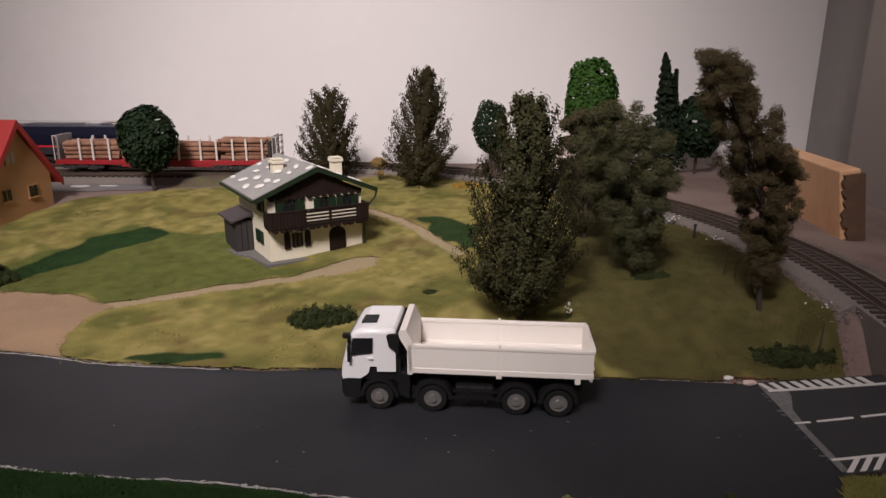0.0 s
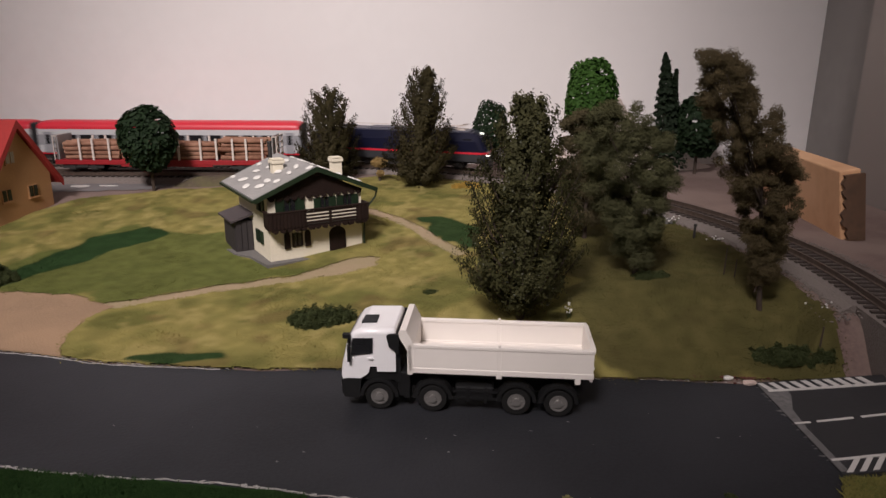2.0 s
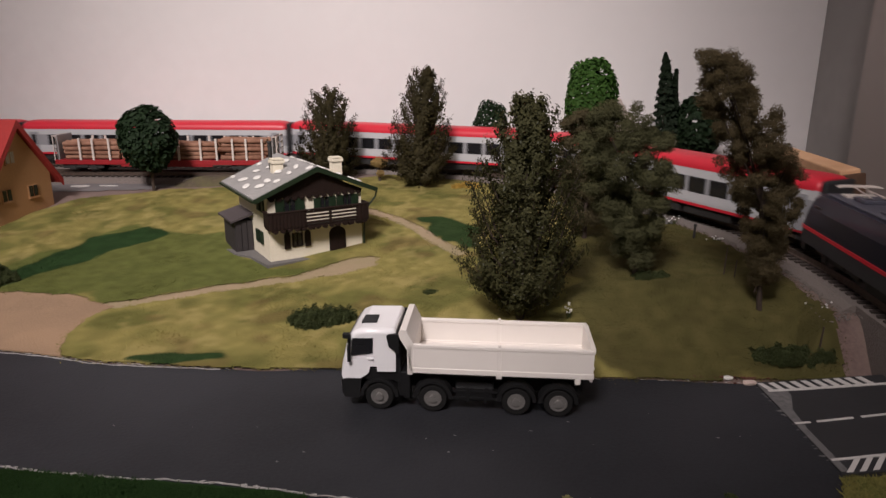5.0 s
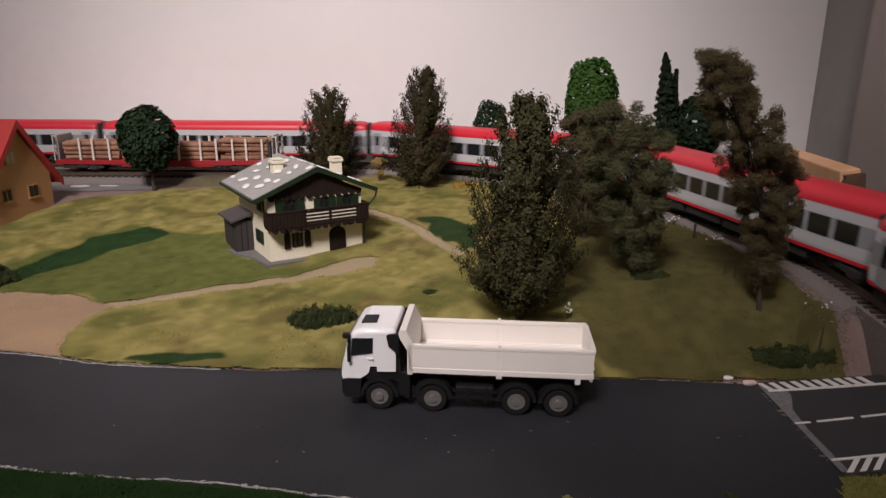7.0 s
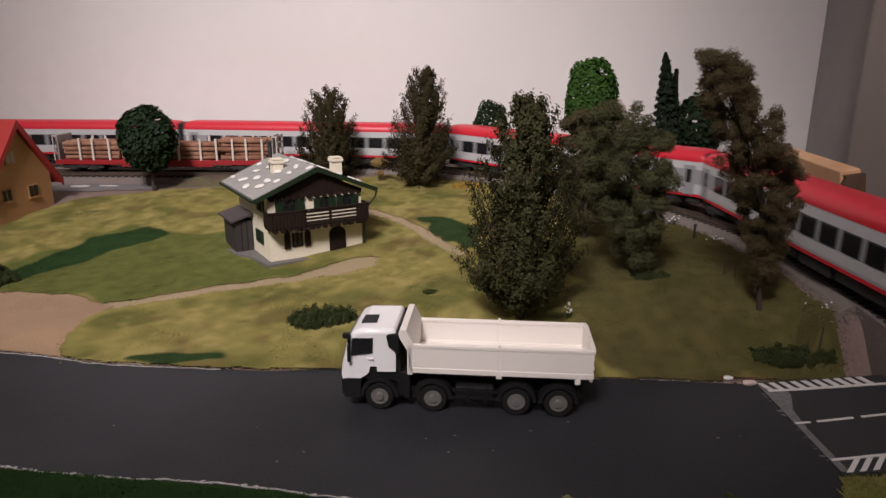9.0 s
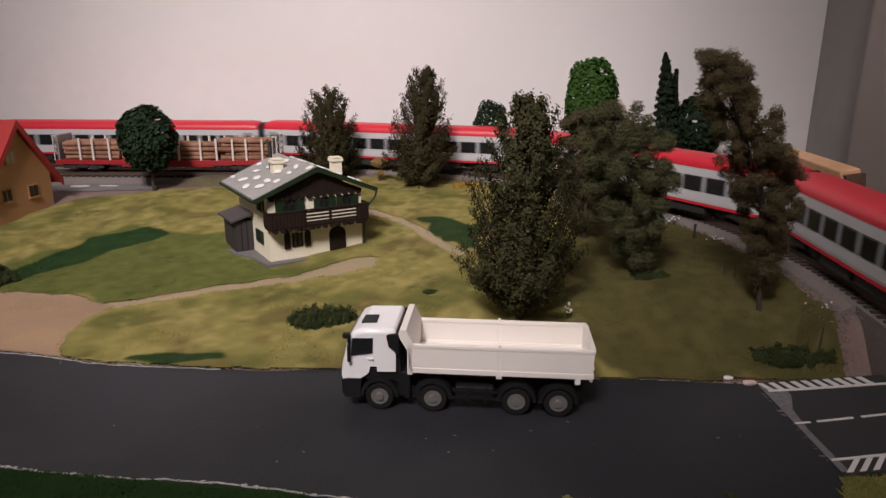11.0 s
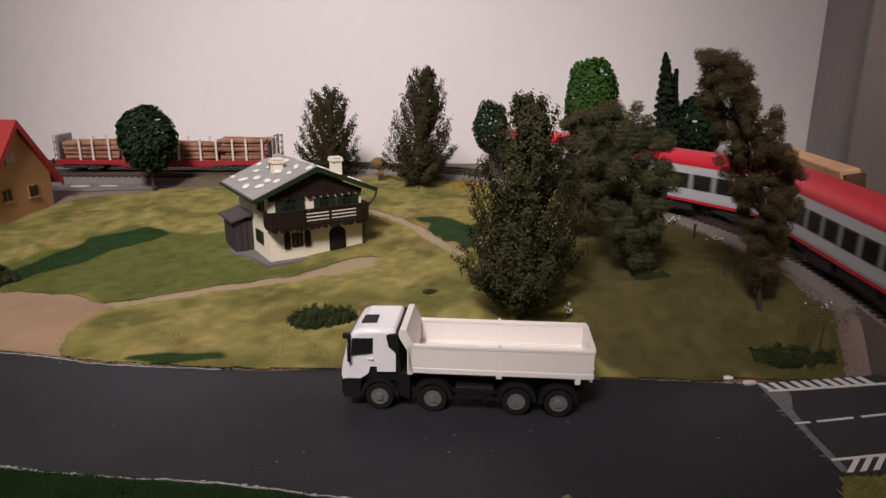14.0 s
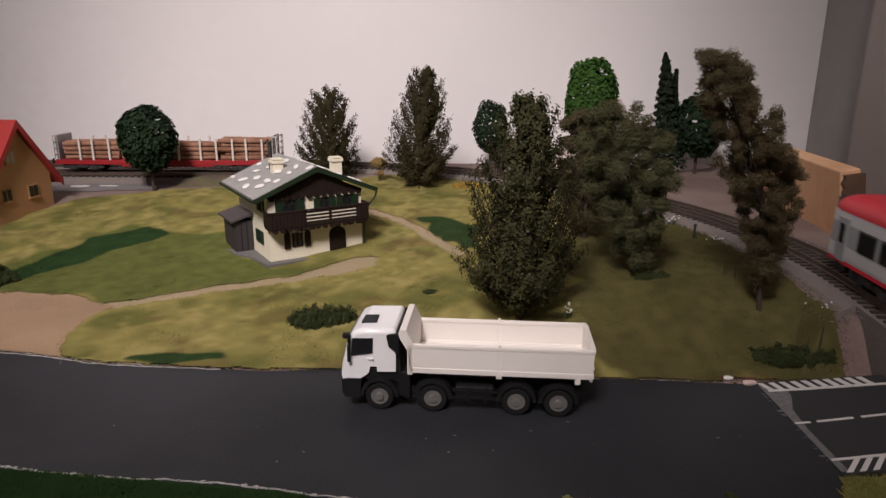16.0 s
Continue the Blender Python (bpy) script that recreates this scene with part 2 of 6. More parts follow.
def line_at(s, off=0.0):
    """Place and heading on the main line, s metres from the start of its bend; off: metres to the inside.
    A straight, a bend of a little more than a right angle, a short straight, a slight counter-bend, a straight."""
    if s < 0:
        return (CX + s, CY + RAD - off, 0.0)
    if s < ARC:
        phi = math.pi / 2 - s / RAD
        return (CX + (RAD - off) * math.cos(phi), CY + (RAD - off) * math.sin(phi), phi - math.pi / 2)
    c, n = math.cos(EXTRA), math.sin(EXTRA)
    x, y = CX + RAD * c, CY - RAD * n
    d = s - ARC
    if d < STRAIGHT:
        return (x - d * n - off * c, y - d * c + off * n, -math.pi / 2 - EXTRA)
    x, y, d = x - STRAIGHT * n, y - STRAIGHT * c, d - STRAIGHT
    ox, oy = x - RAD * c, y + RAD * n
    ox, oy = x + (x - ox), y + (y - oy)
    if d < RAD * EXTRA:
        phi = math.pi - EXTRA + d / RAD
        return (ox + (RAD + off) * math.cos(phi), oy + (RAD + off) * math.sin(phi), phi - 1.5 * math.pi)
    return (ox - RAD - off, oy - (d - RAD * EXTRA), -math.pi / 2)


def line_offset(x, y):
    """Metres from the main line, positive on its inner side."""
    x, y = np.asarray(x, float), np.asarray(y, float)
    bend = RAD - np.hypot(x - CX, y - CY)
    low = CY - RAD * math.sin(EXTRA)
    lean = CX + RAD * math.cos(EXTRA) - math.tan(EXTRA) * np.clip(low - y, 0, STRAIGHT) - x
    return np.where((y < low) & (x > CX), lean, np.where(x > CX, bend, RAD - (y - CY)))


EDGE_X = (-0.9, -0.241, -0.221, -0.196, -0.17, -0.13, -0.102, -0.083, -0.06, -0.038, 0.0, 0.072, 0.103, 0.128, 0.1435, 0.4)
EDGE_Y = (0.37, 0.3108, 0.3069, 0.3013, 0.2948, 0.29, 0.288, 0.286, 0.2878, 0.2888, 0.287, 0.2792, 0.278, 0.2764, 0.2738, 0.252)


def road_edge(x):
    return np.interp(x, EDGE_X, EDGE_Y)


def wobble(x, y, k=1.0):
    return (np.sin(37 * k * x + 11 * k * y) + np.sin(71 * k * x - 53 * k * y + 1.3) * 0.6 + np.sin(131 * k * y + 97 * k * x + 0.4) * 0.4) / 2


def land(x, y):
    x, y = np.asarray(x, float), np.asarray(y, float)
    off = line_offset(x, y)
    rise = 1 - step(0.04, 0.36, off)
    d = y - road_edge(x)
    bank = np.minimum(1 - step(0.028, 0.056, off), np.where(y > 0.2, step(0.2745, 0.304, y), 1.0))
    z = 0.024 * np.maximum(rise * step(0.0, 0.08, d), bank)
    z = z + 0.0007 * wobble(x, y) * step(0.01, 0.05, d) * step(0.03, 0.09, np.abs(off))
    return z - 0.003 * (1 - step(-0.007, -0.002, d)) * (1 - bank)


def land_z(x, y):
    return float(land(x, y))


def in_outline(x, y, poly):
    x, y = np.asarray(x, float), np.asarray(y, float)
    inside = np.zeros(x.shape, bool)
    for (x0, y0), (x1, y1) in zip(poly, poly[1:] + poly[:1]):
        cut = ((y0 > y) != (y1 > y)) & (x < (x1 - x0) * (y - y0) / (y1 - y0 + 1e-12) + x0)
        inside ^= cut
    return inside


def near_way(x, y, pts, half):
    """True within half a width of a bent way."""
    best = np.full(np.shape(x), 1e9)
    for (x0, y0), (x1, y1) in zip(pts, pts[1:]):
        dx, dy = x1 - x0, y1 - y0
        t = np.clip(((x - x0) * dx + (y - y0) * dy) / (dx * dx + dy * dy), 0, 1)
        best = np.minimum(best, np.hypot(x - x0 - t * dx, y - y0 - t * dy))
    return best < half


LOT = [(-0.2975, 0.3946), (-0.276, 0.3943), (-0.2231, 0.3874), (-0.1946, 0.3709), (-0.1978, 0.345), (-0.1964, 0.3261), (-0.1917, 0.312), (-0.186, 0.3011), (-0.2354, 0.3033)]
WAY_1 = [(-0.1979, 0.3709), (-0.1785, 0.3802), (-0.1593, 0.3927), (-0.1376, 0.4024), (-0.111, 0.411), (-0.0831, 0.4187), (-0.0674, 0.4257), (-0.0553, 0.4359), (-0.0504, 0.4444)]
WAY_2 = [(-0.0704, 0.5658), (-0.0388, 0.5322), (-0.0194, 0.5042), (-0.0067, 0.4749), (0.012, 0.4411)]
GREEN_1 = [(-0.3032, 0.4031), (-0.2948, 0.4241), (-0.2861, 0.4348), (-0.2774, 0.469), (-0.27, 0.4957), (-0.2505, 0.5051), (-0.2344, 0.5229), (-0.2232, 0.5106), (-0.209, 0.5082), (-0.2211, 0.49), (-0.2388, 0.47), (-0.2467, 0.4484), (-0.2691, 0.4251), (-0.2779, 0.3972), (-0.2956, 0.3918)]
GREEN_2 = [(-0.0227, 0.533), (0.0071, 0.5234), (0.0285, 0.4983), (0.0239, 0.4465), (0.0044, 0.4573), (-0.0094, 0.4858)]
GREEN_3 = [(-0.1572, 0.2989), (-0.1496, 0.3058), (-0.1282, 0.3087), (-0.1142, 0.3023), (-0.1073, 0.2942)]
MID_GREEN = [(-0.31, 0.388), (-0.2791, 0.389), (-0.224, 0.382), (-0.196, 0.37), (-0.1614, 0.3987), (-0.1124, 0.4167), (-0.0806, 0.4259), (-0.1179, 0.4394), (-0.1439, 0.4624), (-0.1664, 0.4963), (-0.2027, 0.5127), (-0.2574, 0.5256), (-0.2771, 0.4762), (-0.3001, 0.4326), (-0.3065, 0.4079)]
# Right meadow by the trees: olive turf with their shade put into its colour.
DIM_OLIVE_GRASS = [(0.055, 0.3), (0.085, 0.27), (0.22, 0.255), (0.22, 0.5), (0.13, 0.55), (0.09, 0.5), (0.08, 0.4)]
FORE_COURT = [(-0.098, 0.422), (-0.066, 0.418), (-0.044, 0.43), (-0.044, 0.447), (-0.06, 0.452)]
BROWN = [(-0.9, 0.53), (-0.4023, 0.5513), (-0.3473, 0.5552), (-0.3233, 0.5936), (-0.2926, 0.6048), (-0.263, 0.6217), (-0.208, 0.6332), (-0.104, 0.6615), (-0.0558, 0.6938), (0.0089, 0.6818), (0.1243, 0.6785), (0.2, 0.675), (0.2, 0.9), (-0.9, 0.9)]


def has_path(x, y):
    j = 0.0016 * wobble(x, y, 5)
    return in_outline(x + j, y + j, LOT) | in_outline(x + j, y + j, FORE_COURT) | near_way(x + j, y - j, WAY_1, 0.0062) | near_way(x + j, y - j, WAY_2, 0.0055)


def has_green(x, y):
    j = 0.004 * wobble(x, y, 3) + 0.004 * wobble(x + 0.1, y, 1.3)
    return (in_outline(x + j, y + j, GREEN_1) | in_outline(x + j, y + j, GREEN_2) | in_outline(x + j, y + j, GREEN_3))


def has_path_bed(x, y):
    out = has_path(x, y)
    for dx, dy in ((0.003, 0), (-0.003, 0), (0, 0.003), (0, -0.003)):
        out = out | has_path(x + dx, y + dy)
    return out & (y > road_edge(x) + 0.002)


def has_mid(x, y):
    j = 0.007 * wobble(x, y, 2)
    return in_outline(x + j, y + j, MID_GREEN)


def has_dim_olive(x, y):
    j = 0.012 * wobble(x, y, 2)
    return in_outline(x + j, y + j, DIM_OLIVE_GRASS)


def has_grass(x, y):
    j = 0.003 * wobble(x, y, 3)
    ok = (y > road_edge(x) + 0.0014 + 0.6 * np.abs(j)) & (line_offset(x, y) > 0.03 + 0.5 * j) & (x > -0.5)
    ok &= ~in_outline(x + j, y + j, BROWN) & ~has_path(x, y)
    ok &= ~((x > 0.128) & (y < road_edge(x) + 0.006))
    return ok


def sheet(name, mask, lift, material, x0, x1, y0, y1, pitch, label, category, kind):
    """The land's surface where the mask holds, lifted a little."""
    nx, ny = int((x1 - x0) / pitch), int((y1 - y0) / pitch)
    gx, gy = np.meshgrid(np.linspace(x0, x1, nx + 1), np.linspace(y0, y1, ny + 1))
    gz = land(gx, gy) + lift
    cx, cy = (gx[:-1, :-1] + gx[1:, 1:]) / 2, (gy[:-1, :-1] + gy[1:, 1:]) / 2
    keep = mask(cx, cy) if mask else np.ones(cx.shape, bool)
    idx = np.arange((nx + 1) * (ny + 1)).reshape(ny + 1, nx + 1)
    quads = np.stack([idx[:-1, :-1], idx[:-1, 1:], idx[1:, 1:], idx[1:, :-1]], -1)[keep]
    used, inv = np.unique(quads, return_inverse=True)
    verts = np.stack([gx.ravel(), gy.ravel(), gz.ravel()], -1)[used]
    ob = raw(name, verts.tolist(), inv.reshape(-1, 4).tolist(), material, smooth=True)
    return tagged(ob, label, category, kind=kind)


# ---- room ----
def slab(name, m, label, *r, category="wall"):
    return tagged(part(name, boxes(r), m), label, category, kind="structure")


slab("floor", M_FLOOR, "brown wooden floor of the room", -2.7, 0.8, -2.7, 0.95, -0.9, -0.85, category="floor")
slab("ceiling", M_CEIL, "plain white ceiling of the room", -2.7, 0.8, -2.7, 0.95, 1.55, 1.6, category="ceiling")
slab("wall_back", M_WALL, "plain white painted wall behind the railway layout", -2.7, 0.8, 0.785, 0.9, -0.85, 1.55)
slab("wall_left", M_WALL, "plain white painted side wall", -2.8, -2.7, -2.7, 0.9, -0.85, 1.55)
slab("wall_front", M_WALL, "plain white painted wall of the room", -2.7, 0.8, -2.8, -2.7, -0.85, 1.55)
slab("wall_recess", M_GREYBOARD, "dark grey panel at the end of the white wall", 0.422, 0.6, 0.6, 0.784, -0.85, 1.55)
slab("wall_post", M_TAUPE, "grey-brown laminate upright beside the layout", 0.362, 0.6, -2.7, 0.6, -0.85, 1.55)

# ---- table and land ----
slab("layout_board", M_TABLE, "plywood board that carries the model railway", -0.9, 0.361, 0.1, 0.784, -0.03, -0.008, category="board")
slab("layout_board_side", M_EARTH, "earth-coloured board under the far straight track", -2.6, -0.9, 0.45, 0.784, -0.03, 0.0235, category="board")
slab("layout_board_arm", M_EARTH, "earth-coloured board under the track along the wall", 0.145, 0.361, -2.6, 0.1, -0.03, 0.0235, category="board")
sheet("ground", None, 0.0, M_EARTH, -0.9, 0.361, 0.1, 0.784, 0.004, "brown earth-coloured ground of the model landscape", "ground", "structure")
sheet("path", has_path_bed, 0.0007, M_PATH, -0.37, 0.05, 0.29, 0.6, 0.0012, "pale sandy footpath and yard between the grass", "path", "structure")
sheet("yard", lambda x, y: in_outline(x + 0.0016 * wobble(x, y, 5), y, LOT) & (y > road_edge(x) + 0.002), 0.0011, M_SAND, -0.37, -0.18, 0.29, 0.42, 0.0014, "pinkish tan sandy yard beside the road", "yard", "structure")


def fibres(name, mask, count, tall, material, x0, x1, y0, y1, label, seed, soft=0.0004, base=None):
    rng = np.random.RandomState(seed)
    x, y = rng.uniform(x0, x1, count), rng.uniform(y0, y1, count)
    k = mask(x + rng.normal(0, soft, count), y + rng.normal(0, soft, count))
    x, y = x[k], y[k]
    n = len(x)
    z = land(x, y) + 0.001 if base is None else np.full(n, base)
    a, lean = rng.uniform(0, 2 * math.pi, n), rng.uniform(0.6, 2.2, n)
    h = 0.7 * tall * rng.uniform(0.5, 1.1, n) * (0.95 + 0.15 * wobble(x, y, 2))
    w = 0.00028
    b = rng.uniform(0, 2 * math.pi, n)
    p = np.stack([x, y, z], -1)
    side = np.stack([np.cos(b) * w, np.sin(b) * w, np.zeros(n)], -1)
    tip = p + np.stack([np.cos(a) * lean * h, np.sin(a) * lean * h, h], -1)
    v = np.stack([p - side, p + side, tip], 1).reshape(-1, 3)
    me = bpy.data.meshes.new(name)
    me.vertices.add(3 * n)
    me.vertices.foreach_set("co", v.ravel())
    me.loops.add(3 * n)
    me.loops.foreach_set("vertex_index", np.arange(3 * n, dtype=np.int32))
    me.polygons.add(n)
    me.polygons.foreach_set("loop_start", np.arange(0, 3 * n, 3, dtype=np.int32))
    me.update(calc_edges=True)
    me.materials.append(material)
    return tagged(new(name, me), label, "grass", kind="stuff")



# ---- meadow: one turf tinted softly from patch to patch, with shade painted in at the right ----
FIELD = (-0.45, 0.21, 0.25, 0.73, 0.0015)


def soften(g, metres):
    """A grid blurred by about so many metres."""
    r = max(1, int(round(metres / FIELD[4])))
    for axis in (0, 1):
        for _ in range(3):
            pad = [(r, r) if a == axis else (0, 0) for a in (0, 1)]
            c = np.cumsum(np.pad(g, pad, mode="edge"), axis=axis)
            c = np.concatenate([np.zeros_like(np.take(c, [0], axis)), c], axis)
            n = g.shape[axis]
            g = (np.take(c, np.arange(2 * r + 1, 2 * r + 1 + n), axis) - np.take(c, np.arange(n), axis)) / (2 * r + 1)
    return g


def meadow_tint():
    """Turf colours over the field: straw, olive and green patches with ragged soft edges, the right-hand olive also
    darkened for shade.
    """
    x0, x1, y0, y1, d = FIELD
    gx, gy = np.meshgrid(np.arange(x0, x1, d), np.arange(y0, y1, d))
    rng = np.random.RandomState(77)

    def blots(size):
        g = soften(rng.normal(size=gx.shape), size)
        return np.clip(0.5 + 0.28 * (g - g.mean()) / g.std(), 0, 1)
    fine, mid, wide, worn = blots(0.0015), blots(0.004), blots(0.011), blots(0.007)

    def lay(base, colour, weight):
        return base + (np.array(colour) - base) * weight[..., None]

    def zone(mask, blur, ragged):
        w = soften(mask(gx, gy).astype(float), blur)
        return step(0.3, 0.7, w + ragged * (0.5 * mid + 0.3 * fine + 0.2 * wide - 0.5) * (w > 0.02) * (w < 0.98))
    tint = np.zeros(gx.shape + (3,)) + np.array((0.235, 0.203, 0.067))
    tint = lay(tint, (0.135, 0.13, 0.039), step(0.35, 0.8, 0.5 * mid + 0.5 * wide))
    tint = lay(tint, (0.31, 0.25, 0.1), 0.45 * step(0.55, 0.85, 0.6 * worn + 0.4 * fine))
    tint = lay(tint, (0.16, 0.115, 0.045), 0.6 * step(0.62, 0.85, 0.6 * blots(0.006) + 0.4 * mid))
    tint = lay(tint, (0.094, 0.108, 0.03), 0.93 * zone(has_mid, 0.004, 1.0))
    # Olive, darkened to paint in the weaker light under the right-hand trees.
    tint = lay(tint, (0.066, 0.059, 0.022), 0.9 * zone(has_dim_olive, 0.012, 1.1))
    tint = lay(tint, (0.016, 0.04, 0.013), 0.96 * zone(has_green, 0.0022, 0.8))
    return tint * (0.86 + 0.28 * fine)[..., None]


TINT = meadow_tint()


def tint_at(x, y):
    i = np.clip(np.rint((np.asarray(x) - FIELD[0]) / FIELD[4]).astype(int), 0, TINT.shape[1] - 1)
    j = np.clip(np.rint((np.asarray(y) - FIELD[2]) / FIELD[4]).astype(int), 0, TINT.shape[0] - 1)
    return TINT[j, i]


def turf_mat(name, vary):
    """The turf's colour from its tint, each fibre a little lighter or darker."""
    m = mat(name, (0.25, 0.21, 0.07), rough=0.95, bump=0.0 if vary else 0.3, spec=0.08)
    nt = m.node_tree
    tint = nt.nodes.new("ShaderNodeAttribute")
    tint.attribute_name = "tint"
    geo = nt.nodes.new("ShaderNodeNewGeometry")
    span = nt.nodes.new("ShaderNodeMapRange")
    span.inputs[3].default_value, span.inputs[4].default_value = 1.0 - vary, 1.0 + vary
    nt.links.new(geo.outputs["Random Per Island"], span.inputs[0])
    shade = nt.nodes.new("ShaderNodeVectorMath")
    shade.operation = "SCALE"
    nt.links.new(tint.outputs["Color"], shade.inputs[0])
    nt.links.new(span.outputs[0], shade.inputs["Scale"])
    nt.links.new(shade.outputs[0], nt.nodes["Principled BSDF"].inputs["Base Color"])
    return m


def give_tint(ob, colours):
    at = ob.data.attributes.new("tint", "FLOAT_COLOR", "POINT")
    at.data.foreach_set("color", np.concatenate([colours, np.ones((len(colours), 1))], 1).astype(np.float32).ravel())


def points_of(ob):
    co = np.zeros(3 * len(ob.data.vertices), np.float32)
    ob.data.vertices.foreach_get("co", co)
    return co.reshape(-1, 3)


M_MEADOW, M_MEADOW_FIBRE = turf_mat("meadow_turf", 0.0), turf_mat("meadow_fibre", 0.16)
turf = sheet("grass", has_grass, 0.0014, M_MEADOW, -0.44, 0.2, 0.26, 0.72, 0.0014, "olive, straw and green static grass mat, painted dimmer at the right", "grass", "stuff")
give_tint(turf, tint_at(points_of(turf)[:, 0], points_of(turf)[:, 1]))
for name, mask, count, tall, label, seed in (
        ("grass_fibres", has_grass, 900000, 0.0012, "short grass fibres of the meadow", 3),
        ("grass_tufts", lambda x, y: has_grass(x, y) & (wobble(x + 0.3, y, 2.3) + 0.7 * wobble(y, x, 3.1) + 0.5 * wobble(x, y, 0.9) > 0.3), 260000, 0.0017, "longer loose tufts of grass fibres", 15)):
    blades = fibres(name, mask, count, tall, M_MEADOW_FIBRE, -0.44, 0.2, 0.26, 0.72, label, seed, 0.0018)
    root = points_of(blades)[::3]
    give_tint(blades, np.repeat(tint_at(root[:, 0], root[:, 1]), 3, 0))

M_BLADE_TUFT = mat("tuft_fibre", (0.2, 0.18, 0.055), (0.15, 0.14, 0.042), 110, 0.8, 0.0, wide=19, c3=(0.16, 0.15, 0.045), island=0.2, spec=0.1)

# ---- roads ----
def strip(name, xs, lower, upper, top, thick, m, label, category):
    """A flat band between two lines over x, with a thickness."""
    v, f = [], []
    for x in xs:
        for y in (lower(x), upper(x)):
            v += [(x, y, top(x)), (x, y, top(x) - thick)]
    n = len(xs)
    for i in range(n - 1):
        a, b = 4 * i, 4 * i + 4
        f += [(a, b, b + 2, a + 2), (a + 1, a + 3, b + 3, b + 1), (a, a + 1, b + 1, b), (a + 2, b + 2, b + 3, a + 3)]
    e = 4 * (n - 1)
    f += [(0, 2, 3, 1), (e, e + 1, e + 3, e + 2)]
    return tagged(raw(name, v, f, m), label, category, kind="structure")


def near_edge(x):
    return 0.1899 - 0.126 * x + 0.0012 * math.sin(60 * x)


strip("road", list(np.linspace(-0.9, 0.1455, 150)), near_edge, lambda x: float(road_edge(x)) + 0.0022 + 0.0008 * math.sin(90 * x), lambda x: 0.0002, 0.003, M_ASPHALT, "dark painted asphalt road with no markings", "road")


def ramp_z(x):
    return 0.0007 + 0.13 * max(0.0, x - 0.145) + 0.55 * max(0.0, x - 0.2)


def card_far(x):
    return 0.2775 - 0.09 * (x - 0.1457)


def card_near(x):
    return 0.2072 + 0.0 * x


strip("marked_road", [0.1425, 0.16, 0.18, 0.2, 0.236, 0.24], card_near, card_far, lambda x: ramp_z(min(x, 0.236)), 0.004, M_ROADCARD, "dark grey printed road sheet rising to the crossing", "road")


def flat_quad(bm, pts, z, thick=0.0003):
    lo = [bm.verts.new((x, y, z(x) - thick)) for x, y in pts]
    hi = [bm.verts.new((x, y, z(x) + thick)) for x, y in pts]
    n = len(pts)
    bm.faces.new(hi)
    for i in range(n):
        bm.faces.new((lo[i], lo[(i + 1) % n], hi[(i + 1) % n], hi[i]))
    return bm


def road_marks():
    bm = bmesh.new()
    for a, b in ((0.1428, 0.149), (0.1515, 0.1658), (0.169, 0.1833), (0.1865, 0.2008)):
        flat_quad(bm, [(a, 0.2413), (b, 0.2413), (b, 0.2425), (a, 0.2425)], ramp_z)
    tagged(part("centre_line", bm, M_LINE), "white dashed centre line of the road", "road marking", kind="structure")
    for base, deep, grade, x0, label in ((0.2682, 0.0085, -0.09, 0.1445, "white hatched border of the road beside the meadow"), (0.2082, 0.0085, 0.0, 0.1432, "white hatched border of the road beside the verge")):
        bm = bmesh.new()

        def line_y(x, k):
            return base + grade * (x - 0.1457) + k * deep
        for k0, k1 in (((0.0, 0.2),) if grade else ((0.86, 1.0),)):
            flat_quad(bm, [(x0, line_y(x0, k0)), (0.2, line_y(0.2, k0)), (0.2, line_y(0.2, k1)), (x0, line_y(x0, k1))], ramp_z)
        x = x0 + 0.001
        while x < 0.19:
            w = 0.0023
            lean = -0.0024 if grade else 0.0078
            flat_quad(bm, [(x, line_y(x, 0.0)), (x + w, line_y(x + w, 0.0)), (x + w + lean, line_y(x + w, 0.98)), (x + lean, line_y(x, 0.98))], lambda q: ramp_z(q) + 0.00006)
            x += 0.0046
        tagged(part("hatched_line", bm, M_LINE), label, "road marking", kind="structure")
    bm = bmesh.new()
    flat_quad(bm, [(0.1428, 0.209), (0.1475, 0.209), (0.1490, 0.241), (0.1525, 0.2678), (0.1428, 0.2766)], lambda x: ramp_z(x) - 0.00015)
    tagged(part("worn_patch", bm, M_ROADPALE), "pale worn end of the printed road", "road", kind="structure")


road_marks()


def crumbs(name, pts, count, size, m, label, seed, height=0.0003):
    """Small torn lumps along a way."""
    rng = random.Random(seed)
    bm = bmesh.new()
    for _ in range(count):
        i = rng.randrange(len(pts) - 1)
        t = rng.random()
        x = pts[i][0] * (1 - t) + pts[i + 1][0] * t
        y = pts[i][1] * (1 - t) + pts[i + 1][1] * t + rng.gauss(0, 0.0004)
        s = size * rng.uniform(0.4, 1.2)
        m4 = Matrix.Translation((x, y, height + s * 0.15)) @ Matrix.Rotation(rng.uniform(-0.3, 0.3), 4, "Z") @ Matrix.Diagonal((s * rng.uniform(1.5, 5), s * 0.7, s * 0.5, 1))
        bmesh.ops.create_icosphere(bm, subdivisions=1, radius=0.5, matrix=m4)
    return tagged(part(name, bm, m), label, "debris", kind="stuff")


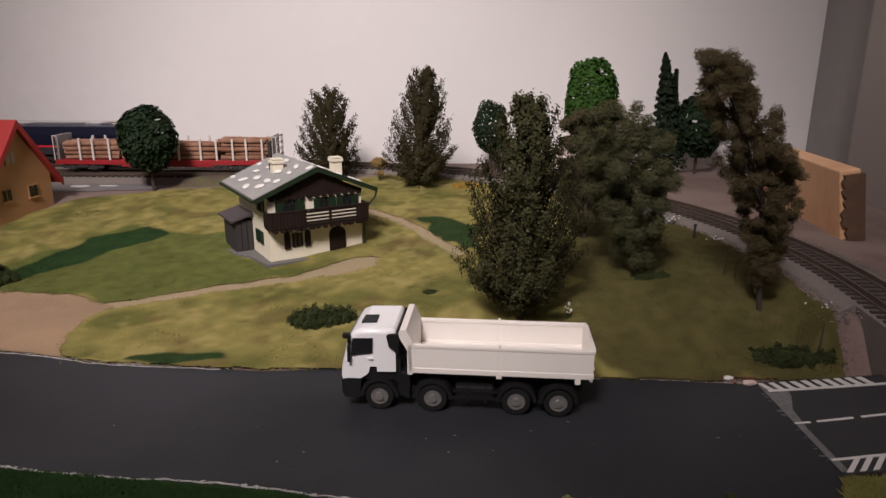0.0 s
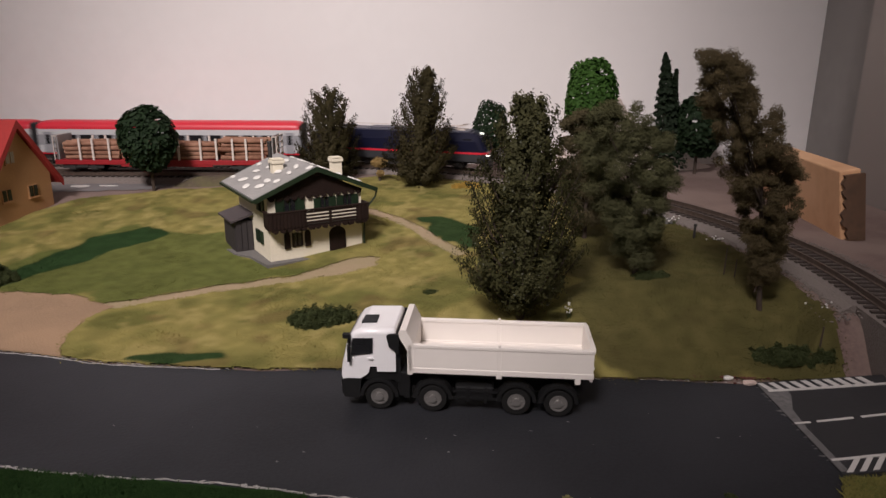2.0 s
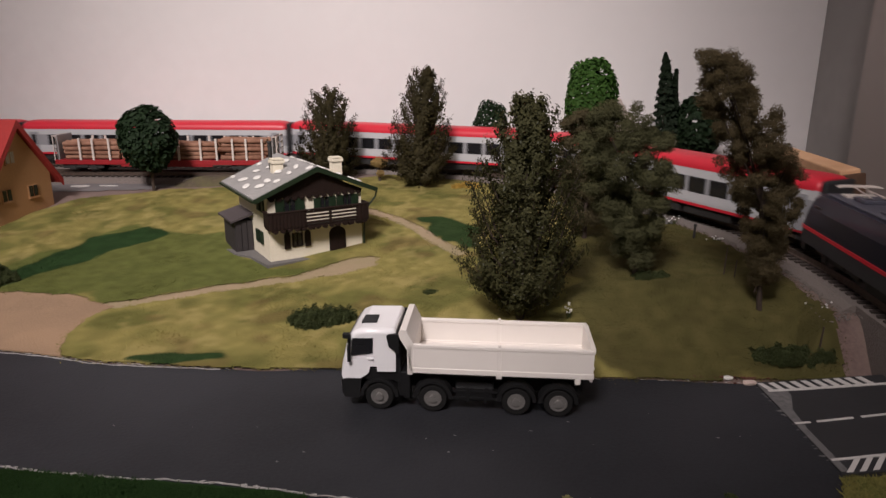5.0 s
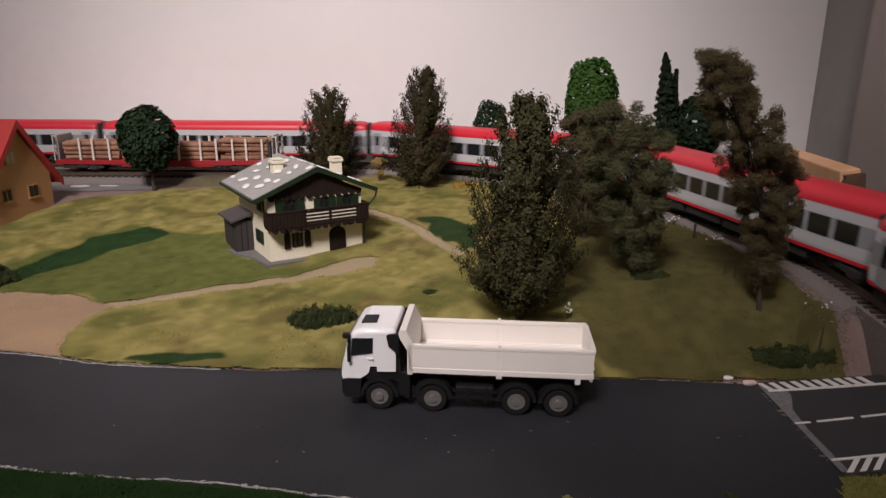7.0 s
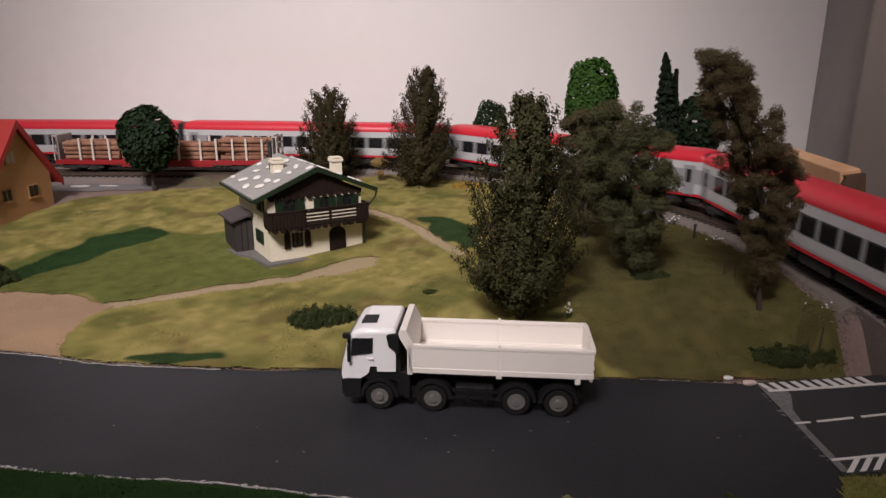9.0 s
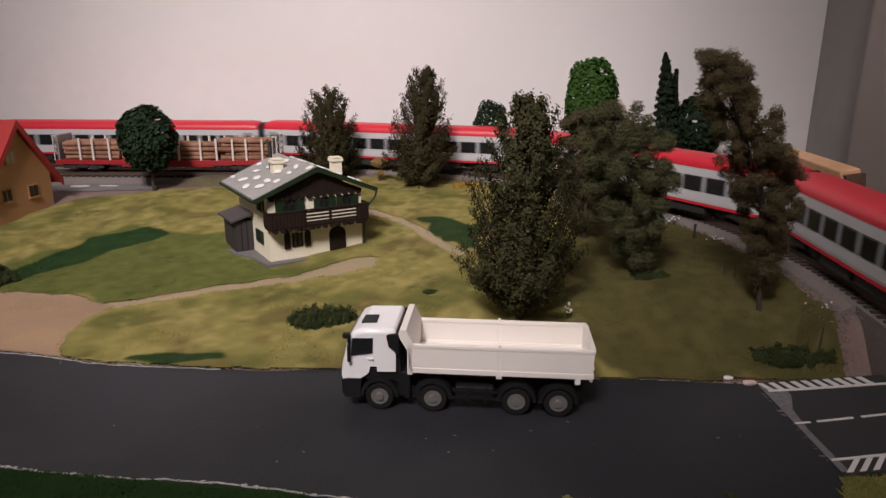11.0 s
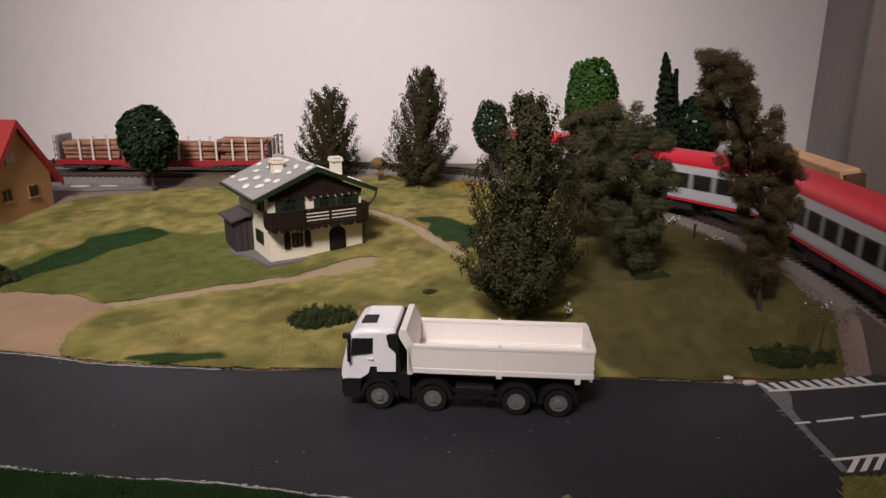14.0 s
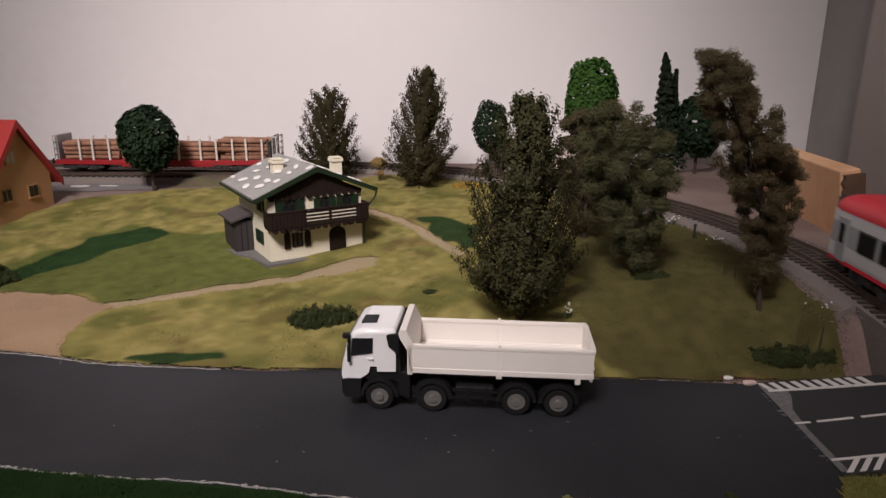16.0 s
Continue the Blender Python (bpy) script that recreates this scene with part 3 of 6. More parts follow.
crumbs("near_road_crumbs", [(x, near_edge(x) + 0.0004) for x in np.linspace(-0.17, 0.0, 20)], 120, 0.0008, M_CRUMB, "crumbly white torn line at the road's near edge", 5)
strip("near_edge_line", list(np.linspace(-0.2, 0.005, 160)), lambda x: near_edge(x) + 0.0001 + 0.0003 * math.sin(310 * x) + 0.0003 * math.sin(770 * x), lambda x: near_edge(x) + 0.00015 + 0.0003 * math.sin(310 * x) + 0.0003 * math.sin(640 * x + 1), lambda x: 0.0007, 0.0005, M_CRUMB, "thin uneven white torn edge beside the verge", "road edge")
crumbs("far_road_crumbs", [(x, float(road_edge(x)) + 0.0025) for x in np.linspace(-0.23, -0.1, 12)], 60, 0.0008, M_CRUMB, "thin white torn line at the road's grass edge", 6)
strip("road_edge_line", list(np.linspace(-0.3, -0.105, 120)), lambda x: float(road_edge(x)) + 0.0006 + 0.0005 * math.sin(90 * x) + 0.0003 * math.sin(410 * x), lambda x: float(road_edge(x)) + 0.00082 + 0.0005 * math.sin(90 * x) + 0.0004 * math.sin(530 * x + 1), lambda x: 0.0006, 0.0006, M_CRUMB, "thin uneven white torn edge along the road", "road edge")
crumbs("far_road_edge_crumbs", [(x, float(road_edge(x)) + 0.0025) for x in np.linspace(0.06, 0.14, 12)], 34, 0.0007, M_CRUMB, "thin white torn line beside the meadow edge", 7)
crumbs("road_joint_crumbs", [(0.1425, 0.215), (0.1418, 0.23), (0.1428, 0.245), (0.142, 0.26), (0.1422, 0.275)], 20, 0.0012, M_ROADPALE, "pale crumbs along the torn joint of the road", 14)
crumbs("road_specks", [(-0.2, 0.24), (0.14, 0.235), (-0.1, 0.21), (0.13, 0.26)], 16, 0.0004, M_CRUMB, "tiny pale specks lying on the asphalt", 8)


# ---- railway ----
def along(name, s0, s1, pitch, profile, m, label, category, off=0.0, base=None):
    """A cross-section of (inward, z) pushed along the line."""
    n = max(2, int((s1 - s0) / pitch))
    v, f = [], []
    k = len(profile)
    for i in range(n + 1):
        s = s0 + (s1 - s0) * i / n
        for w, z in profile:
            x, y, _ = line_at(s, off + w)
            v.append((x, y, z))
    for i in range(n):
        a, b = i * k, (i + 1) * k
        for j in range(k):
            j2 = (j + 1) % k
            f.append((a + j, a + j2, b + j2, b + j))
    f += [tuple(range(k))[::-1], tuple(range(n * k, n * k + k))]
    me = raw(name, v, f, m)
    bm = bmesh.new()
    bm.from_mesh(me.data)
    bmesh.ops.recalc_face_normals(bm, faces=bm.faces[:])
    bm.to_mesh(me.data)
    bm.free()
    return tagged(me, label, category, kind="structure")


def rails_for(off, s0, s1, word):
    wide = [(-0.034, 0.0), (-0.034, 0.016), (-0.019, 0.0278), (0.019, 0.0278), (0.034, 0.016), (0.034, 0.0)]
    slim = [(-0.034, 0.0), (-0.034, 0.016), (-0.019, 0.0278), (0.0172, 0.0278), (0.0172, 0.0)]
    along("ballast_bed", s0, min(s1, 0.644), 0.012, wide, M_BALLAST, "grey-brown stone ballast under the " + word, "track bed", off)
    if s1 > 0.644:
        along("ballast_bed", 0.644, s1, 0.012, slim, M_BALLAST, "grey-brown stone ballast of the line by the wall", "track bed", off)
    for w in (-0.00825, 0.00825):
        prof = [(w - 0.0011, 0.0286), (w - 0.0011, 0.0291), (w - 0.0004, 0.0294), (w - 0.0004, 0.0308), (w - 0.0005, 0.032), (w + 0.0005, 0.032), (w + 0.0004, 0.0308), (w + 0.0004, 0.0294), (w + 0.0011, 0.0291), (w + 0.0011, 0.0286)]
        along("rail", s0, s1, 0.012, prof, M_RAIL, "rusty brown steel rail of the " + word, "rail", off)


rails_for(0.0, -2.4, 3.1, "main line")
rails_for(0.063, -0.6, 0.0, "siding")


def sleepers():
    bm = bmesh.new()
    box(bm, -0.0013, 0.0013, -0.015, 0.015, -0.0012, 0.0012, bevel=0.0002)
    one = part("sleeper", bm, M_SLEEPER)
    first = one
    track = tagged(new("track"), "dark brown sleepers of the railway track", "track", kind="structure")
    one.parent = track
    rest = []
    count = 0
    for off, s0, s1 in ((0.0, -2.4, 3.0), (0.063, -0.6, 0.0)):
        s = s0
        while s < s1:
            x, y, h = line_at(s, off)
            m4 = Matrix.Translation((x, y, 0.0276)) @ Matrix.Rotation(h, 4, "Z")
            shown = off == 0.0 and 0.14 < s < 0.83
            if shown and count < 160:
                if count == 0:
                    one.matrix_basis = m4
                else:
                    ob = new("sleeper", one.data)
                    ob.parent, ob.matrix_basis = track, m4
                count += 1
            else:
                rest.append(m4)
            s += 0.0064
    me = first.data
    co = np.array([v.co[:] for v in me.vertices])
    fs = [tuple(p.vertices) for p in me.polygons]
    vv, ff = [], []
    for m4 in rest:
        a = np.array(m4.to_3x3())
        b = len(vv)
        vv += (co @ a.T + np.array(m4.translation)).tolist()
        ff += [tuple(i + b for i in q) for q in fs]
    tagged(raw("far_sleepers", vv, ff, M_SLEEPER, track), "dark brown sleepers", kind="stuff")


sleepers()


def stones(name, count, place, size, m, label, seed):
    rng = random.Random(seed)
    base = bmesh.new()
    bmesh.ops.create_icosphere(base, subdivisions=1, radius=0.5)
    co = np.array([v.co[:] for v in base.verts])
    fs = [tuple(v.index for v in f.verts) for f in base.faces]
    base.free()
    vv, ff = [], []
    for _ in range(count):
        x, y, z = place(rng)
        s = size * rng.uniform(0.5, 1.3)
        sc = np.array([s * rng.uniform(0.7, 1.3), s * rng.uniform(0.7, 1.3), s * rng.uniform(0.5, 0.9)])
        a = rng.uniform(0, 6.28)
        rot = np.array([[math.cos(a), -math.sin(a), 0], [math.sin(a), math.cos(a), 0], [0, 0, 1]])
        b = len(vv)
        vv += ((co * sc) @ rot.T + np.array([x, y, z])).tolist()
        ff += [tuple(i + b for i in q) for q in fs]
    return tagged(raw(name, vv, ff, m), label, "gravel", kind="stuff")


def by_line(lo, hi, z_in, z_out, s0, s1):
    def place(rng):
        s, w = rng.uniform(s0, s1), rng.uniform(lo, hi)
        x, y, _ = line_at(s, w)
        t = (w - lo) / (hi - lo)
        return x, y, z_in * (1 - t) + z_out * t
    return place


stones("inner_ballast", 5200, by_line(0.012, 0.034, 0.0278, 0.0222, 0.08, 0.655), 0.0012, M_BALLAST, "loose grey-brown ballast stones along the track", 11)
stones("outer_ballast", 3600, by_line(-0.034, -0.012, 0.0238, 0.0278, 0.08, 0.73), 0.0012, M_BALLAST, "loose ballast stones outside the bend", 12)
stones("far_ballast", 1800, by_line(0.012, 0.032, 0.0278, 0.0215, -0.15, 0.12), 0.0012, M_BALLAST, "loose ballast stones along the far straight", 13)

# grey platform strip before the siding
GREY_STRIP = [(-0.46, 0.617), (-0.33, 0.617), (-0.29, 0.624), (-0.262, 0.634), (-0.255, 0.645), (-0.46, 0.646)]
sheet("grey_strip", lambda x, y: in_outline(x + 0.003 * wobble(x, y, 4), y + 0.0015 * wobble(x, y, 7), GREY_STRIP), 0.0006, M_GREYSTRIP, -0.47, -0.24, 0.61, 0.65, 0.0014, "grey gravelled strip in front of the siding", "pavement", "structure")


def paper_scrap(x, y, rx, ry, label):
    """A torn oval of paper with an uneven rim."""
    z = land_z(x, y) + 0.0006
    rim = [(x + rx * (1 + 0.08 * math.sin(3 * a)) * math.cos(a), y + ry * (1 + 0.12 * math.cos(5 * a)) * math.sin(a)) for a in [2 * math.pi * k / 18 for k in range(18)]]
    tagged(part("paper_scrap", prism(bmesh.new(), rim, "z", z, z + 0.0006), M_LINE), label, "scrap")


paper_scrap(-0.3485, 0.635, 0.0092, 0.0052, "small white paper scrap on the grey strip")
paper_scrap(-0.3211, 0.635, 0.0088, 0.0016, "thin white paper scrap on the grey strip")


# ---- train: x forward, y to its left, z from the rail's top ----
def wheelset(parent, x):
    bm = bmesh.new()
    for y in (-0.0083, 0.0083):
        disc(bm, (x, y, 0.0053), "y", 0.0053, 0.0024, 20)
        disc(bm, (x, y - math.copysign(0.0014, y), 0.0053), "y", 0.0059, 0.0006, 20)
    disc(bm, (x, 0, 0.0053), "y", 0.0011, 0.017, 8)
    return part("wheelset", bm, M_WHEEL, parent, "dark steel wheels")


def bogie(parent, x, wb=0.0285):
    b = part("bogie", boxes((-0.02, 0.02, -0.0125, -0.0102, 0.0042, 0.0078), (-0.02, 0.02, 0.0102, 0.0125, 0.0042, 0.0078), (-0.004, 0.004, -0.011, 0.011, 0.0045, 0.009), (-wb / 2 - 0.003, -wb / 2 + 0.003, -0.0132, -0.0122, 0.003, 0.0075), (wb / 2 - 0.003, wb / 2 + 0.003, -0.0132, -0.0122, 0.003, 0.0075), (-0.005, 0.005, -0.0134, -0.0122, 0.005, 0.0085), (-0.003, 0.003, -0.003, 0.003, 0.0085, 0.0105), bevel=0.0003), M_UNDER, parent, "black bogie frame")
    b.location = (x, 0, 0)
    wheelset(b, -wb / 2)
    wheelset(b, wb / 2)
    return b


COACH_L, PITCH, PIVOT = 0.2795, 0.287, 0.104


def coach():
    c = thing("passenger_coach", Matrix.Identity(4), "grey passenger coach with red roof and red sill stripe", "train coach", "coaches of the moving train")
    h, w = COACH_L / 2, 0.0152
    lower = [(-w * 0.965, 0.0102), (-w, 0.0135), (-w, 0.0195), (w, 0.0195), (w, 0.0135), (w * 0.965, 0.0102)]
    part("lower_body", prism(bmesh.new(), lower, "x", -h, h), M_COACHLIGHT, c, "pale grey lower side panels")
    part("window_band", prism(bmesh.new(), [(-w, 0.0195), (-w * 0.99, 0.0305), (w * 0.99, 0.0305), (w, 0.0195)], "x", -h, h), M_COACH, c, "mid grey band between the windows")
    part("upper_stripe", prism(bmesh.new(), [(-w * 0.99, 0.0305), (-w * 0.975, 0.0366), (w * 0.975, 0.0366), (w * 0.99, 0.0305)], "x", -h, h), M_COACHLIGHT, c, "pale grey stripe under the roof")
    roof = [(w * 0.985 * math.copysign(abs(math.cos(a)) ** 0.55, -math.cos(a)), 0.0362 + 0.0086 * math.sin(a) ** 0.85) for a in [math.pi * k / 20 for k in range(21)]]
    bm = bmesh.new()
    rings = []
    for x, k in ((-h - 0.0002, 0.78), (-h + 0.003, 0.93), (-h + 0.009, 1.0), (h - 0.009, 1.0), (h - 0.003, 0.93), (h + 0.0002, 0.78)):
        rings.append([bm.verts.new((x, y * (0.9 + 0.1 * k), 0.0362 + (z - 0.0362) * k)) for y, z in roof])
    for a, b in zip(rings, rings[1:]):
        for j in range(len(roof) - 1):
            bm.faces.new((a[j], b[j], b[j + 1], a[j + 1]))
    bm.faces.new(rings[0])
    bm.faces.new(rings[-1][::-1])
    bmesh.ops.recalc_face_normals(bm, faces=bm.faces[:])
    for face in bm.faces:
        face.smooth = len(face.verts) == 4
    part("roof", bm, M_RED, c, "smooth red roof")
    part("sill_stripe", boxes((-h + 0.0004, h - 0.0004, -w * 0.982, w * 0.982, 0.0098, 0.0118)), M_RED, c, "thin red sill stripe")
    part("underframe", boxes((-h + 0.002, h - 0.002, -0.0125, 0.0125, 0.0082, 0.0101), (-0.078, -0.046, -0.0132, 0.0132, 0.003, 0.0085), (-0.042, -0.002, -0.0128, 0.0128, 0.0035, 0.0085), (0.002, 0.032, -0.0132, 0.0132, 0.0028, 0.0085), (0.036, 0.078, -0.0128, 0.0128, 0.0032, 0.0085), (-h + 0.002, -0.127, -0.0125, 0.0125, 0.0045, 0.0085), (0.127, h - 0.002, -0.0125, 0.0125, 0.0045, 0.0085), bevel=0.0004), M_UNDER, c, "black underframe boxes")
    pane, edge = None, None
    n = 12
    for side in (-1, 1):
        for i in range(n):
            x = (i - (n - 1) / 2) * 0.0193
            if pane is None:
                edge = part("window", boxes((-0.0077, 0.0077, -0.0004, 0.0003, -0.0055, 0.0055), bevel=0.0003), M_GANGWAY, c)
                pane = part("pane", boxes((-0.0071, 0.0071, -0.0006, 0.0, -0.005, 0.005), bevel=0.0002), M_DARKGLASS, edge, "dark window glass")
                e = edge
            else:
                e = new("window", edge.data)
                e.parent = c
                p = new("pane", pane.data)
                p.parent = e
                tagged(p, "dark window glass")
            e.matrix_basis = pose(x, side * (w - 0.0001), 0.025, 0, 0, 0 if side < 0 else 180)
    for side in (-1, 1):
        for x in (-h + 0.011, h - 0.011):
            d = part("door", boxes((x - 0.0048, x + 0.0048, side * (w + 0.0002) - 0.0003, side * (w + 0.0002) + 0.0003, 0.0112, 0.0335), bevel=0.0002), M_COACH, c, "grey folding entrance door")
            part("door_window", boxes((x - 0.0022, x + 0.0022, side * (w + 0.0005) - 0.0003, side * (w + 0.0005) + 0.0003, 0.0205, 0.0305), bevel=0.0002), M_DARKGLASS, d)
    for x in (-1, 1):
        a, b = sorted((x * (h - 0.0002), x * (h + 0.0034)))
        part("gangway", boxes((a, b, -0.0132, 0.0132, 0.011, 0.0425), bevel=0.0014), M_GANGWAY, c, "dark rubber gangway")
        bm = bmesh.new()
        for y in (-0.0095, 0.0095):
            disc(bm, (x * (h + 0.0012), y, 0.0118), "x", 0.001, 0.0026, 10)
            disc(bm, (x * (h + 0.0026), y, 0.0118), "x", 0.0026, 0.0005, 14)
        part("buffers", bm, M_UNDER, c)
    bs = [bogie(c, -PIVOT), bogie(c, PIVOT)]
    return c, bs


LOCO_L, LOCO_PIVOT = 0.2, 0.052


def pantograph(parent, x, d):
    bm = bmesh.new()
    for y in (-0.006, 0.006):
        tube(bm, [(x, y, 0.0405), (x + d * 0.019, y * 0.6, 0.0428), (x - d * 0.004, y * 0.35, 0.0448)], [0.0005] * 3, 5)
    tube(bm, [(x - d * 0.004, -0.011, 0.0446), (x - d * 0.004, -0.008, 0.0452), (x - d * 0.004, 0.008, 0.0452), (x - d * 0.004, 0.011, 0.0446)], [0.0005] * 4, 5)
    tube(bm, [(x - d * 0.001, -0.011, 0.0446), (x - d * 0.001, -0.008, 0.0452), (x - d * 0.001, 0.008, 0.0452), (x - d * 0.001, 0.011, 0.0446)], [0.0005] * 4, 5)
    box(bm, x - 0.004, x + 0.004, -0.008, 0.008, 0.0398, 0.0408)
    return part("pantograph", bm, M_STAKE, parent, "folded grey pantograph")


def loco():
    c = thing("electric_locomotive", Matrix.Identity(4), "dark blue electric locomotive with red stripe and lit headlights", "locomotive")
    h, w = LOCO_L / 2, 0.0172

    def section(z0, z1, grow):
        def xe(z):
            pts = [(0.0095, h - 0.0015), (0.012, h), (0.0205, h - 0.001), (0.036, h - 0.0095), (0.0385, h - 0.015)]
            for (a, p), (b, q) in zip(pts, pts[1:]):
                if a <= z <= b:
                    return p + (q - p) * (z - a) / (b - a)
            return pts[-1][1] if z > 0.038 else pts[0][1]

        def we(z):
            return (w if z < 0.03 else w - (z - 0.03) * 0.16) + grow
        zs = sorted({z0, z1, *[z for z in (0.012, 0.0205, 0.03, 0.036) if z0 < z < z1]})
        bm = bmesh.new()
        rows = []
        for z in zs:
            x, y, r = xe(z) + grow, we(z), 0.006
            rows.append([bm.verts.new(p + (z,)) for p in ((-x, -y + r), (-x + r * 0.35, -y + r * 0.35), (-x + r, -y), (x - r, -y), (x - r * 0.35, -y + r * 0.35), (x, -y + r), (x, y - r), (x - r * 0.35, y - r * 0.35), (x - r, y), (-x + r, y), (-x + r * 0.35, y - r * 0.35), (-x, y - r))])
        for a, b in zip(rows, rows[1:]):
            for j in range(12):
                bm.faces.new((a[j], a[(j + 1) % 12], b[(j + 1) % 12], b[j]))
        bm.faces.new(rows[0][::-1])
        bm.faces.new(rows[-1])
        bmesh.ops.recalc_face_normals(bm, faces=bm.faces[:])
        return bm

    part("lower_body", section(0.0095, 0.0172, 0.0), M_LOCOSKIRT, c, "grey lower side")
    part("body", section(0.0172, 0.0385, 0.0), M_LOCOBLUE, c, "dark night-blue upper body")
    part("stripe", section(0.0172, 0.0192, 0.0003), M_RED, c, "thin red stripe")
    part("roof", boxes((-h + 0.02, h - 0.02, -0.0125, 0.0125, 0.0383, 0.0398), (-0.03, 0.03, -0.009, 0.009, 0.0396, 0.0412), (-0.062, -0.05, -0.007, 0.007, 0.0396, 0.042), (0.05, 0.062, -0.007, 0.007, 0.0396, 0.042), bevel=0.0006), M_LOCOROOF, c, "grey roof with equipment boxes")
    bm = bmesh.new()
    tube(bm, [(-0.07, 0.003, 0.0435), (0.0, 0.003, 0.043), (0.07, 0.003, 0.0435)], [0.0004] * 3, 5)
    for x in (-0.065, -0.03, 0.03, 0.065):
        disc(bm, (x, 0.003, 0.0415), "z", 0.001, 0.004, 8)
    part("roof_cable", bm, M_STAKE, c)
    pantograph(c, -0.07, 1)
    pantograph(c, 0.07, -1)
    for d in (-1, 1):
        m4 = Matrix.Translation((d * (h - 0.0044), 0, 0.0285)) @ Matrix.Rotation(d * -math.atan2(0.0085, 0.0155), 4, "Y")
        bm = boxes((-0.0006, 0.0006, -0.0125, 0.0125, -0.0055, 0.0062), bevel=0.0003)
        bm.transform(m4)
        part("windscreen", bm, M_DARKGLASS, c, "dark windscreen")
        for y in (-0.0115, 0.0115):
            bm = bmesh.new()
            disc(bm, (d * (h - 0.0004), y, 0.0158), "x", 0.0008, 0.0016, 12)
            part("headlight", bm, M_LAMPGLOW, c, "lit white headlight")
        bm = bmesh.new()
        disc(bm, (d * (h - 0.0098), 0, 0.0367), "x", 0.0007, 0.002, 12)
        part("headlight", bm, M_LAMPGLOW, c, "lit white top lamp")
        bm = bmesh.new()
        for y in (-0.0098, 0.0098):
            disc(bm, (d * (h + 0.001), y, 0.0118), "x", 0.0011, 0.004, 10)
            disc(bm, (d * (h + 0.003), y, 0.0118), "x", 0.0028, 0.0006, 14)
        part("buffers", bm, M_UNDER, c)
        part("snow_plough", boxes(*[(min(d * (h - 0.006), d * (h + 0.0005)), max(d * (h - 0.006), d * (h + 0.0005)), -0.014, 0.014, 0.003, 0.0088)], bevel=0.0006), M_UNDER, c)
        for y in (-1, 1):
            part("cab_window", boxes((d * 0.079 - 0.0045, d * 0.079 + 0.0045, y * 0.01655 - 0.0005, y * 0.01655 + 0.0005, 0.0255, 0.0325), bevel=0.0003), M_DARKGLASS, c)
    part("underframe", boxes((-h + 0.006, h - 0.006, -0.013, 0.013, 0.0075, 0.0096), (-0.022, 0.022, -0.0135, 0.0135, 0.003, 0.008), bevel=0.0005), M_UNDER, c)
    return c, [bogie(c, -LOCO_PIVOT, 0.034), bogie(c, LOCO_PIVOT, 0.034)]


LOCO, LOCO_BOGIES = loco()
first_coach, first_bogies = coach()
TRAIN = [(LOCO, LOCO_BOGIES, LOCO_PIVOT, 0.004 + LOCO_L / 2)]
for i in range(7):
    c = first_coach if i == 0 else copy_thing(first_coach, Matrix.Identity(4))
    bs = sorted([o for o in c.children if o.name.startswith("bogie")], key=lambda o: o.location.x)
    TRAIN.append((c, bs, PIVOT, -PITCH * (i + 0.5)))


